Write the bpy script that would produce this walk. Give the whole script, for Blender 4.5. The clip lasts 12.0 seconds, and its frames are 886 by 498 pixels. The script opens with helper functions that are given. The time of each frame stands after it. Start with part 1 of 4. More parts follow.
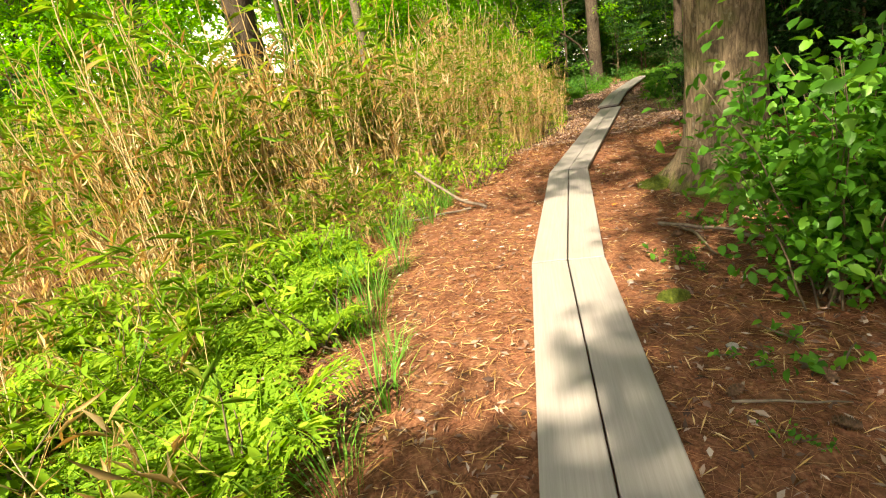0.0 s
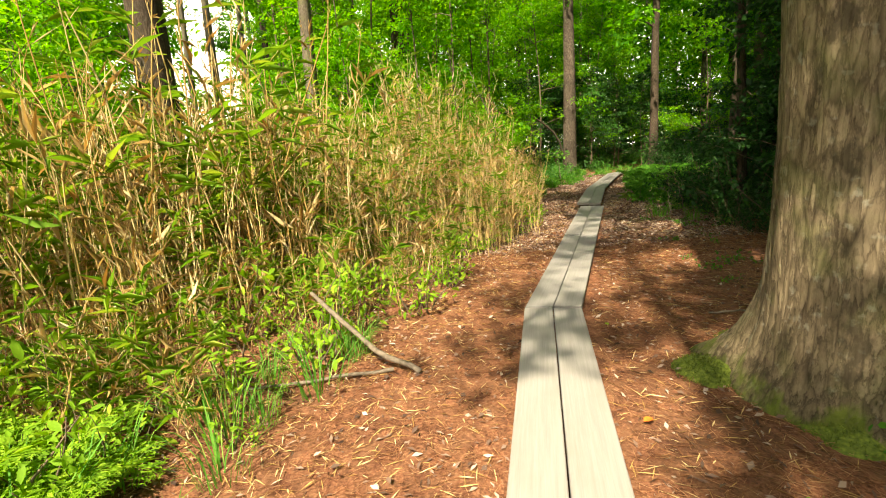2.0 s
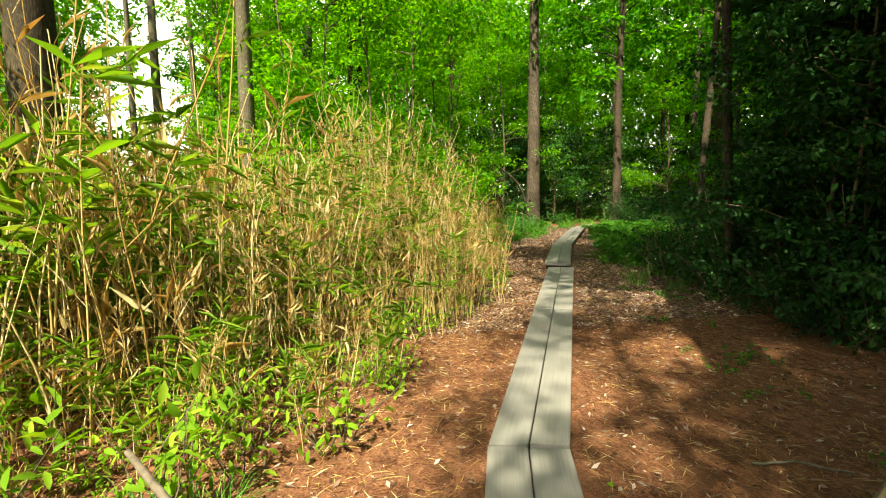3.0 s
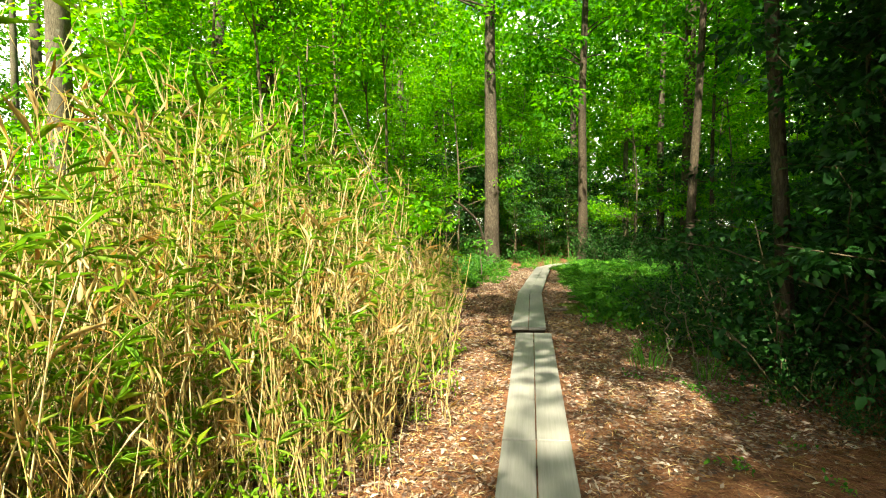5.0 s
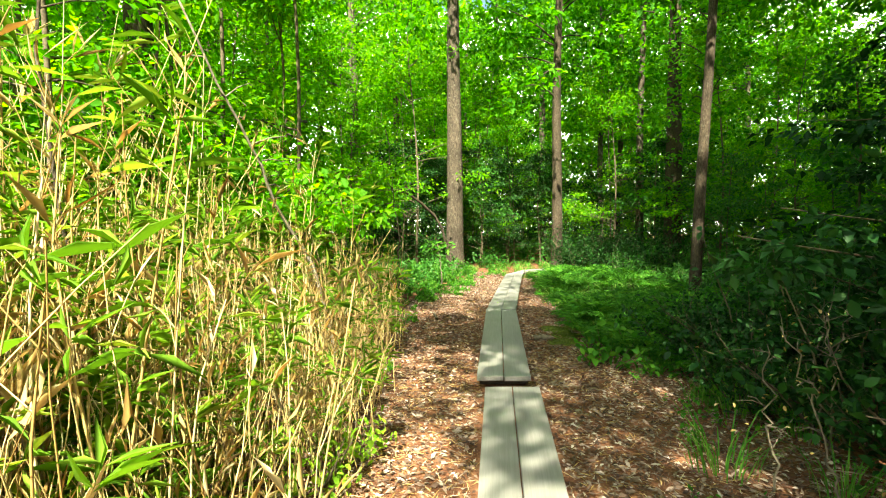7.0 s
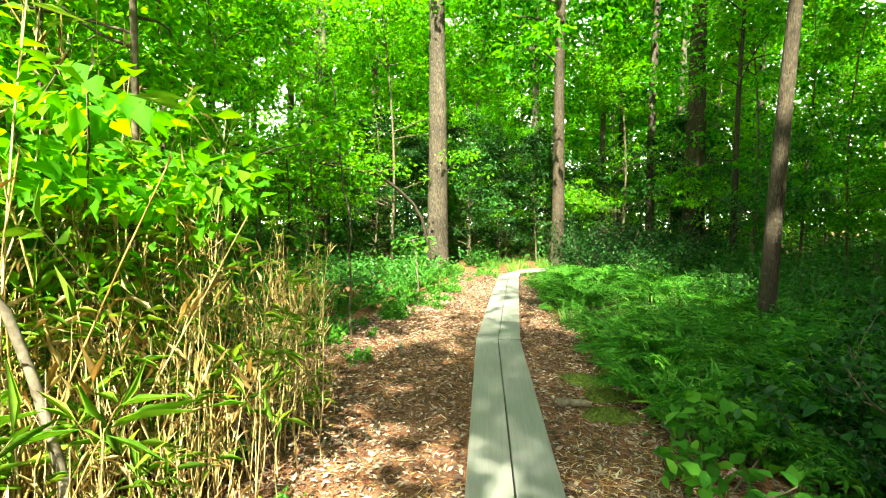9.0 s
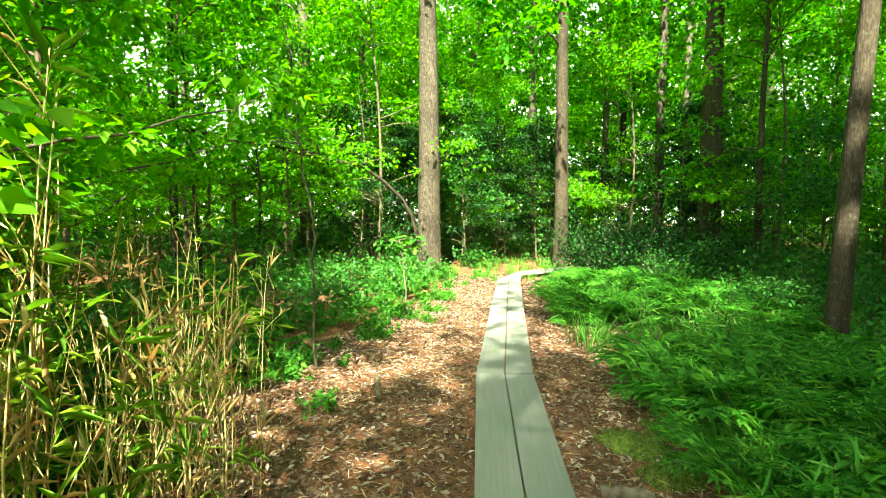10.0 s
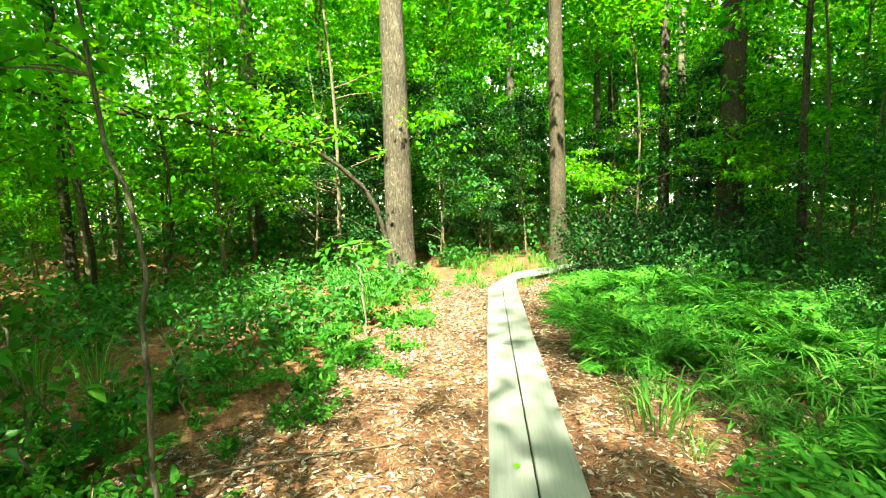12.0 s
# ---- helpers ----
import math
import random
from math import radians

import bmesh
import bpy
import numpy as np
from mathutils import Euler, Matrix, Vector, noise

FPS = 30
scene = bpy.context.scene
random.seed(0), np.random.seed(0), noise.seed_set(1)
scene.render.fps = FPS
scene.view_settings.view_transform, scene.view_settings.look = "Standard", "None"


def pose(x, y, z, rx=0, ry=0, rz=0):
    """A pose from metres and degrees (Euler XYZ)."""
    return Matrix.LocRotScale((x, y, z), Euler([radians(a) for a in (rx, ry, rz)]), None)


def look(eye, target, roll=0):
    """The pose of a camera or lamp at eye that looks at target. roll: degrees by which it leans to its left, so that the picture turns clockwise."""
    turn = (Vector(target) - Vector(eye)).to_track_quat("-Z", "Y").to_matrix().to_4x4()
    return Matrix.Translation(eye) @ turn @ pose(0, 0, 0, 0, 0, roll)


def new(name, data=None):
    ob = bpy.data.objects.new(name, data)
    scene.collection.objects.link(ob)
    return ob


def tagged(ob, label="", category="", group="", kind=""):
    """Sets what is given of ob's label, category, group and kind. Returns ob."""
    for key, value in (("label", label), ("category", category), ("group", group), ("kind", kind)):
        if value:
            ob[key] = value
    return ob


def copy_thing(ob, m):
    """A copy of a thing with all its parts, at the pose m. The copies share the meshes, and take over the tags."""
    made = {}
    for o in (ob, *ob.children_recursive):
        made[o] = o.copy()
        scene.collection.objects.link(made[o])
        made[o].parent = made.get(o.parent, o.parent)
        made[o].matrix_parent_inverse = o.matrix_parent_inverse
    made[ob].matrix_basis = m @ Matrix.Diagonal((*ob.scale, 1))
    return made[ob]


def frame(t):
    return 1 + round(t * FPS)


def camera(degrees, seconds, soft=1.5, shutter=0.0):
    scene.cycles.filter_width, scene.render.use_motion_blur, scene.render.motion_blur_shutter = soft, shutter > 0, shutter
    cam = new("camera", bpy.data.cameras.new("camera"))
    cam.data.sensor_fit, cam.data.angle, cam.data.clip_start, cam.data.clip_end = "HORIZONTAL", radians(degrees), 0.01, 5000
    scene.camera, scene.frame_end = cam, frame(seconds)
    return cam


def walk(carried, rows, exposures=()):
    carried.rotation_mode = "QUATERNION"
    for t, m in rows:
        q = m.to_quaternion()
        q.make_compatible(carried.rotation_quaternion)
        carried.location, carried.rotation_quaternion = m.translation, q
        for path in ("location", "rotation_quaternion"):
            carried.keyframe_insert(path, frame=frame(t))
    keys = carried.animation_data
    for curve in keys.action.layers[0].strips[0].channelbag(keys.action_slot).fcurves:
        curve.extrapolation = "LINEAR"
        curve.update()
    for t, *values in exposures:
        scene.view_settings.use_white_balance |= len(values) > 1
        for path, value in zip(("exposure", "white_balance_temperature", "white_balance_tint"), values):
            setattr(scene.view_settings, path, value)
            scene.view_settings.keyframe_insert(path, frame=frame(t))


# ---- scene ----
cam = camera(85.1, 12.0, soft=1.1)
PATH = [
    (0.0, (0.000, 0.000, 1.470), (0.000, 2.842, 0.510), -11.01),
    (0.5, (0.175, 0.519, 1.525), (0.270, 3.390, 0.659), -8.87),
    (1.0, (0.254, 1.089, 1.521), (0.403, 3.988, 0.764), -6.81),
    (1.5, (0.371, 1.728, 1.528), (0.584, 4.643, 0.852), -5.00),
    (2.0, (0.487, 2.381, 1.514), (0.788, 5.304, 0.912), -3.32),
    (2.5, (0.647, 3.084, 1.557), (1.076, 6.011, 1.061), -1.52),
    (3.0, (0.835, 3.749, 1.632), (1.393, 6.676, 1.280), -0.54),
    (5.0, (1.851, 6.479, 1.668), (2.663, 9.364, 1.523), -0.48),
    (5.5, (2.041, 7.136, 1.636), (2.904, 10.005, 1.480), -0.63),
    (6.0, (2.334, 7.727, 1.624), (3.280, 10.570, 1.484), -0.24),
    (6.5, (2.629, 8.319, 1.620), (3.606, 11.153, 1.482), -0.24),
    (7.0, (2.915, 8.909, 1.572), (3.928, 11.730, 1.442), -0.20),
    (9.0, (4.048, 11.464, 1.558), (5.136, 14.254, 1.375), 0.32),
    (9.5, (4.334, 12.081, 1.571), (5.432, 14.867, 1.380), 0.31),
    (10.0, (4.588, 12.732, 1.572), (5.710, 15.505, 1.364), 0.09),
    (10.5, (4.919, 13.302, 1.582), (6.140, 16.030, 1.334), -0.26),
    (11.0, (5.158, 13.870, 1.581), (6.413, 16.580, 1.296), -0.95),
    (11.5, (5.379, 14.450, 1.643), (6.615, 17.169, 1.355), -1.28),
    (12.0, (5.555, 14.984, 1.653), (6.807, 17.694, 1.364), -1.55),
]
EXPOSURES = [(0.0, 1.55, 8200, 14), (2.0, 1.4, 7900, 8), (3.2, 1.35, 7700, -3), (5.0, 1.85, 7500, -4), (7.0, 2.25, 7200, -5), (9.0, 2.68, 7000, -12), (12.0, 2.8, 7000, -20)]
walk(cam, [(t, look(eye, target, roll)) for t, eye, target, roll in PATH], EXPOSURES)

# ---- light ----
SUN_AZ, SUN_EL = (-0.50, -0.87), 51.0
world = bpy.data.worlds.new("sky")
scene.world = world
world.use_nodes = True
wn = world.node_tree
sky = wn.nodes.new("ShaderNodeTexSky")
sky.sky_type, sky.sun_disc = "NISHITA", False
sky.sun_elevation = radians(SUN_EL)
sky.sun_rotation = math.atan2(SUN_AZ[0], SUN_AZ[1])
sky.dust_density, sky.air_density, sky.ozone_density = 3.0, 0.9, 0.3
wn.nodes["Background"].inputs["Strength"].default_value = 0.085
wn.links.new(sky.outputs["Color"], wn.nodes["Background"].inputs["Color"])
sun = new("sun", bpy.data.lights.new("sun", "SUN"))
sun.data.energy, sun.data.angle, sun.data.color = 5.0, radians(0.6), (1.0, 0.93, 0.80)
_h = math.cos(radians(SUN_EL)) / math.hypot(*SUN_AZ)
sun.matrix_world = look((SUN_AZ[0] * _h * 60, SUN_AZ[1] * _h * 60, math.sin(radians(SUN_EL)) * 60), (0, 0, 0))

# ---- materials ----


def nodes_of(name):
    m = bpy.data.materials.new(name)
    m.use_nodes = True
    nt = m.node_tree
    return m, nt, nt.nodes["Principled BSDF"], nt.nodes["Material Output"]


def ramp(nt, fac, stops):
    r = nt.nodes.new("ShaderNodeValToRGB")
    els = r.color_ramp.elements
    while len(els) < len(stops):
        els.new(0.5)
    for e, (p, c) in zip(els, stops):
        e.position, e.color = p, (*c, 1)
    nt.links.new(fac, r.inputs["Fac"])
    return r.outputs["Color"]


def noise_tex(nt, scale, detail=4.0, vec=None, rough=0.55):
    n = nt.nodes.new("ShaderNodeTexNoise")
    n.inputs["Scale"].default_value, n.inputs["Detail"].default_value, n.inputs["Roughness"].default_value = scale, detail, rough
    if vec is not None:
        nt.links.new(vec, n.inputs["Vector"])
    return n.outputs["Fac"]


def mapped(nt, scale, kind="Object", rot=(0, 0, 0)):
    tc, mp = nt.nodes.new("ShaderNodeTexCoord"), nt.nodes.new("ShaderNodeMapping")
    mp.inputs["Scale"].default_value, mp.inputs["Rotation"].default_value = scale, rot
    nt.links.new(tc.outputs[kind], mp.inputs["Vector"])
    return mp.outputs["Vector"]


def mix(nt, fac, a, b, blend="MIX"):
    n = nt.nodes.new("ShaderNodeMix")
    n.data_type, n.blend_type = "RGBA", blend
    for sock, v in ((n.inputs[0], fac), (n.inputs[6], a), (n.inputs[7], b)):
        if isinstance(v, (int, float)):
            sock.default_value = v
        elif isinstance(v, tuple):
            sock.default_value = (*v, 1)
        else:
            nt.links.new(v, sock)
    return n.outputs[2]


def bump(nt, bsdf, height, strength, dist):
    b = nt.nodes.new("ShaderNodeBump")
    b.inputs["Strength"].default_value, b.inputs["Distance"].default_value = strength, dist
    nt.links.new(height, b.inputs["Height"])
    nt.links.new(b.outputs["Normal"], bsdf.inputs["Normal"])


def island(nt):
    return nt.nodes.new("ShaderNodeNewGeometry").outputs["Random Per Island"]


def leaf_mat(name, stops, through_col, share=0.45, rough=0.6, spec=0.12):
    """Thin leaf: colour varied leaf by leaf, part of the light passes through."""
    m, nt, b, out = nodes_of(name)
    col = ramp(nt, island(nt), stops)
    patch = noise_tex(nt, 1.3, 2.0, mapped(nt, (1, 1, 1), "Object"))
    col = mix(nt, 0.35, col, ramp(nt, patch, [(0.3, (0.5, 0.5, 0.5)), (0.75, (1.0, 1.0, 1.0))]), "MULTIPLY")
    nt.links.new(col, b.inputs["Base Color"])
    b.inputs["Roughness"].default_value = rough
    b.inputs["Specular IOR Level"].default_value = spec
    tr = nt.nodes.new("ShaderNodeBsdfTranslucent")
    tcol = mix(nt, 1.0, col, through_col, "MULTIPLY")
    nt.links.new(tcol, tr.inputs["Color"])
    mx = nt.nodes.new("ShaderNodeMixShader")
    mx.inputs[0].default_value = share
    nt.links.new(b.outputs[0], mx.inputs[1])
    nt.links.new(tr.outputs[0], mx.inputs[2])
    nt.links.new(mx.outputs[0], out.inputs["Surface"])
    return m


def bark_mat(name, dark, light, scale=1.0, moss=0.0, depth=0.02, lichen=0.25, foot=0.0, crack_mix=0.6):
    """foot: moss that climbs that many metres up from the roots, in ragged tongues."""
    m, nt, b, _ = nodes_of(name)
    v = mapped(nt, (17 * scale, 17 * scale, 3.6 * scale))
    n1 = noise_tex(nt, 3.0, 6.0, v, 0.65)
    vo = nt.nodes.new("ShaderNodeTexVoronoi")
    vo.feature = "DISTANCE_TO_EDGE"
    vo.inputs["Scale"].default_value = 2.2
    nt.links.new(mix(nt, 0.9, v, n1, "ADD"), vo.inputs["Vector"])
    big = noise_tex(nt, 1.7, 3.0, mapped(nt, (1, 1, 0.6)))
    col = ramp(nt, n1, [(0.30, dark), (0.72, light)])
    crack = ramp(nt, vo.outputs["Distance"], [(0.0, (0.35, 0.33, 0.31)), (0.16, (1, 1, 1))])
    col = mix(nt, crack_mix, col, crack, "MULTIPLY")
    col = mix(nt, 1.0, col, ramp(nt, big, [(0.35, (0.6, 0.58, 0.55)), (0.65, (1.15, 1.12, 1.05))]), "MULTIPLY")
    sp = noise_tex(nt, 14.0, 3.0, mapped(nt, (1, 1, 1)))
    col = mix(nt, ramp(nt, sp, [(0.60, (0, 0, 0)), (0.70, (lichen, lichen, lichen))]), col, (0.42, 0.43, 0.36))
    if moss > 0:
        mo = noise_tex(nt, 3.4, 5.0, mapped(nt, (1, 1, 1)))
        col = mix(nt, ramp(nt, mo, [(0.52, (0, 0, 0)), (0.66, (moss, moss, moss))]), col, (0.10, 0.13, 0.03))
    if foot > 0:
        blot = noise_tex(nt, 5.0, 6.0, mapped(nt, (1, 1, 0.55)), 0.65)
        col = mix(nt, ramp(nt, blot, [(0.56, (0, 0, 0)), (0.64, (0.75, 0.75, 0.75))]), col, (0.045, 0.036, 0.022))
        sep = nt.nodes.new("ShaderNodeSeparateXYZ")
        nt.links.new(mapped(nt, (1, 1, 1)), sep.inputs[0])
        rag = nt.nodes.new("ShaderNodeMath")
        rag.operation = "MULTIPLY_ADD"
        nt.links.new(noise_tex(nt, 7.0, 5.0, mapped(nt, (1, 1, 0.4)), 0.6), rag.inputs[0])
        rag.inputs[1].default_value = -3.2 * foot
        nt.links.new(sep.outputs["Z"], rag.inputs[2])
        climb = nt.nodes.new("ShaderNodeMapRange")
        climb.inputs["From Min"].default_value, climb.inputs["From Max"].default_value = -1.2 * foot, -1.7 * foot
        nt.links.new(rag.outputs[0], climb.inputs["Value"])
        col = mix(nt, climb.outputs[0], col, mix(nt, n1, (0.05, 0.075, 0.012), (0.17, 0.20, 0.035)))
    nt.links.new(col, b.inputs["Base Color"])
    b.inputs["Roughness"].default_value = 0.9
    b.inputs["Specular IOR Level"].default_value = 0.2
    bump(nt, b, mix(nt, 0.5, n1, vo.outputs["Distance"]), 0.9, depth)
    return m


def plain_mat(name, stops, rough=0.85, scale=6.0, bumpd=0.004, stretch=(1, 1, 1), by_island=True):
    m, nt, b, _ = nodes_of(name)
    fac = noise_tex(nt, scale, 5.0, mapped(nt, stretch))
    col = ramp(nt, fac, stops)
    if by_island:
        col = mix(nt, 0.7, col, ramp(nt, island(nt), [(0.0, (0.55, 0.52, 0.5)), (1.0, (1.25, 1.2, 1.1))]), "MULTIPLY")
    nt.links.new(col, b.inputs["Base Color"])
    b.inputs["Roughness"].default_value = rough
    b.inputs["Specular IOR Level"].default_value = 0.25
    if bumpd:
        bump(nt, b, fac, 0.8, bumpd)
    return m


def ground_mat():
    m, nt, b, _ = nodes_of("needle_litter")
    v = mapped(nt, (1, 1, 1))
    fine = noise_tex(nt, 55.0, 6.0, v, 0.7)
    mid = noise_tex(nt, 6.0, 5.0, v, 0.6)
    big = noise_tex(nt, 0.7, 3.0, v)
    vo = nt.nodes.new("ShaderNodeTexVoronoi")
    vo.inputs["Scale"].default_value = 26.0
    nt.links.new(mapped(nt, (1, 0.45, 1), rot=(0, 0, 0.7)), vo.inputs["Vector"])
    col = ramp(nt, fine, [(0.28, (0.03, 0.016, 0.010)), (0.5, (0.20, 0.092, 0.055)), (0.75, (0.38, 0.24, 0.15))])
    chip = ramp(nt, vo.outputs["Color"], [(0.2, (0.55, 0.45, 0.40)), (0.9, (1.3, 1.15, 1.0))])
    col = mix(nt, 0.75, col, chip, "MULTIPLY")
    col = mix(nt, ramp(nt, mid, [(0.45, (0, 0, 0)), (0.70, (0.55, 0.55, 0.55))]), col, (0.28, 0.145, 0.08))
    col = mix(nt, ramp(nt, big, [(0.55, (0, 0, 0)), (0.72, (0.5, 0.5, 0.5))]), col, (0.10, 0.055, 0.036))
    nt.links.new(col, b.inputs["Base Color"])
    b.inputs["Roughness"].default_value = 0.95
    b.inputs["Specular IOR Level"].default_value = 0.1
    bump(nt, b, mix(nt, 0.5, fine, vo.outputs["Distance"]), 1.0, 0.02)
    return m


def plank_mat():
    m, nt, b, _ = nodes_of("weathered_plank")
    v = mapped(nt, (0.8, 26, 26))
    grain = noise_tex(nt, 2.0, 7.0, v, 0.7)
    fine = noise_tex(nt, 6.0, 5.0, mapped(nt, (1.5, 60, 60)), 0.7)
    stain = noise_tex(nt, 1.6, 4.0, mapped(nt, (1, 2, 1)))
    col = ramp(nt, grain, [(0.2, (0.21, 0.20, 0.19)), (0.55, (0.285, 0.275, 0.265)), (0.85, (0.35, 0.34, 0.33))])
    col = mix(nt, 0.3, col, ramp(nt, fine, [(0.35, (0.75, 0.75, 0.75)), (0.6, (1.06, 1.06, 1.06))]), "MULTIPLY")
    col = mix(nt, ramp(nt, stain, [(0.5, (0, 0, 0)), (0.75, (0.5, 0.5, 0.5))]), col, (0.20, 0.20, 0.175))
    info = nt.nodes.new("ShaderNodeObjectInfo")
    col = mix(nt, 1.0, col, ramp(nt, info.outputs["Random"], [(0.0, (0.88, 0.88, 0.88)), (1.0, (1.08, 1.07, 1.04))]), "MULTIPLY")
    nt.links.new(col, b.inputs["Base Color"])
    b.inputs["Roughness"].default_value = 0.7
    bump(nt, b, mix(nt, 0.5, grain, fine), 0.25, 0.002)
    return m


GROUND = ground_mat()
PLANK = plank_mat()
SLEEPER = plain_mat("sleeper_timber", [(0.3, (0.05, 0.04, 0.03)), (0.7, (0.14, 0.11, 0.08))], stretch=(3, 20, 20), by_island=False)
BARK_OAK = bark_mat("grey_brown_bark", (0.085, 0.065, 0.042), (0.33, 0.27, 0.185), 0.55, moss=0.3, depth=0.03, foot=0.30, crack_mix=0.8)
BARK_PINE = bark_mat("pine_bark", (0.040, 0.030, 0.024), (0.165, 0.135, 0.11), 0.7, depth=0.03)
BARK_GREY = bark_mat("grey_bark", (0.08, 0.07, 0.053), (0.23, 0.20, 0.155), 1.6, moss=0.3, depth=0.008)
BARK_DARK = bark_mat("dark_bark", (0.035, 0.028, 0.022), (0.13, 0.10, 0.075), 1.0, depth=0.02, lichen=0.1)
TWIG = plain_mat("twig_bark", [(0.3, (0.07, 0.055, 0.04)), (0.7, (0.20, 0.16, 0.11))], scale=20)
STRAW = leaf_mat("dry_cane_stalk", [(0.0, (0.42, 0.25, 0.08)), (0.45, (0.66, 0.46, 0.18)), (1.0, (0.84, 0.69, 0.40))], (0.9, 0.75, 0.5), 0.12, 0.55)
STRAW_LEAF = leaf_mat("dry_cane_leaf", [(0.0, (0.48, 0.30, 0.10)), (0.5, (0.72, 0.53, 0.22)), (1.0, (0.86, 0.74, 0.46))], (1.0, 0.8, 0.5), 0.35, 0.6)
CANE_LEAF = leaf_mat("green_cane_leaf", [(0.0, (0.12, 0.27, 0.025)), (0.6, (0.22, 0.41, 0.04)), (1.0, (0.42, 0.52, 0.09))], (1.3, 1.25, 0.6), 0.45)
FERN = leaf_mat("fern_leaf", [(0.0, (0.14, 0.30, 0.02)), (0.6, (0.25, 0.47, 0.035)), (1.0, (0.40, 0.58, 0.06))], (1.2, 1.2, 0.5), 0.45)
# Darker copy of the fern green, shade put into the colour
SHADED_FERN = leaf_mat("shaded_fern_leaf", [(0.0, (0.045, 0.17, 0.022)), (0.7, (0.10, 0.31, 0.035)), (1.0, (0.19, 0.43, 0.05))], (1.2, 1.2, 0.6), 0.45)
SHRUB = leaf_mat("shrub_leaf", [(0.0, (0.035, 0.13, 0.025)), (0.7, (0.065, 0.22, 0.035)), (1.0, (0.12, 0.31, 0.045))], (1.2, 1.3, 0.5), 0.40, 0.42, 0.28)
BUSH = leaf_mat("bush_leaf", [(0.0, (0.05, 0.19, 0.02)), (0.7, (0.09, 0.31, 0.03)), (1.0, (0.18, 0.42, 0.05))], (1.3, 1.3, 0.5), 0.45, 0.42, 0.28)
CROWN = leaf_mat("crown_leaf", [(0.0, (0.04, 0.17, 0.010)), (0.6, (0.08, 0.29, 0.014)), (1.0, (0.17, 0.41, 0.022))], (1.6, 1.7, 0.4), 0.5)
# Crown green lightened: sunlight on the leaves is put into the colour
SUNLIT_CROWN = leaf_mat("sunlit_crown_leaf", [(0.0, (0.07, 0.25, 0.012)), (0.6, (0.125, 0.39, 0.018)), (1.0, (0.25, 0.50, 0.03))], (1.6, 1.5, 0.4), 0.58)
# Crown green darkened; on the right-hand branches this paints in their shade
DARKENED_CROWN = leaf_mat("darkened_crown_leaf", [(0.0, (0.025, 0.12, 0.010)), (0.7, (0.05, 0.20, 0.016)), (1.0, (0.10, 0.29, 0.025))], (1.4, 1.4, 0.5), 0.45)
# Shrub green darkened: deep shade on the right side, painted in
SHADED_SHRUB = leaf_mat("shaded_shrub_leaf", [(0.0, (0.010, 0.045, 0.010)), (0.7, (0.022, 0.085, 0.016)), (1.0, (0.045, 0.14, 0.025))], (1.2, 1.3, 0.5), 0.25, 0.5, 0.2)
GRASS = leaf_mat("grass_blade", [(0.0, (0.07, 0.23, 0.03)), (0.7, (0.13, 0.37, 0.05)), (1.0, (0.32, 0.46, 0.12))], (1.2, 1.2, 0.5), 0.35)
MOSS = plain_mat("moss", [(0.3, (0.045, 0.075, 0.012)), (0.7, (0.19, 0.24, 0.035))], scale=40, bumpd=0.01, by_island=False)
NEEDLE = leaf_mat("fallen_needles", [(0.0, (0.11, 0.045, 0.02)), (0.5, (0.36, 0.165, 0.075)), (1.0, (0.60, 0.37, 0.20))], (1, 0.8, 0.6), 0.1, 0.6)
LITTER = leaf_mat("fallen_leaves", [(0.0, (0.07, 0.045, 0.036)), (0.5, (0.24, 0.155, 0.115)), (0.8, (0.42, 0.32, 0.26)), (1.0, (0.64, 0.55, 0.47))], (1, 0.8, 0.6), 0.12, 0.65)
CONE = plain_mat("pine_cone", [(0.3, (0.06, 0.035, 0.022)), (0.7, (0.22, 0.14, 0.09))], scale=30)
DEADWOOD = plain_mat("dead_wood", [(0.3, (0.09, 0.07, 0.05)), (0.7, (0.24, 0.20, 0.155))], scale=8, stretch=(3, 3, 3), by_island=False)
ORANGE = plain_mat("orange_leaf", [(0.3, (0.55, 0.10, 0.02)), (0.7, (0.75, 0.20, 0.03))], scale=30, by_island=False)
STONE = plain_mat("stone", [(0.3, (0.22, 0.20, 0.18)), (0.7, (0.42, 0.40, 0.37))], scale=12, by_island=False)

# ---- geometry tools ----


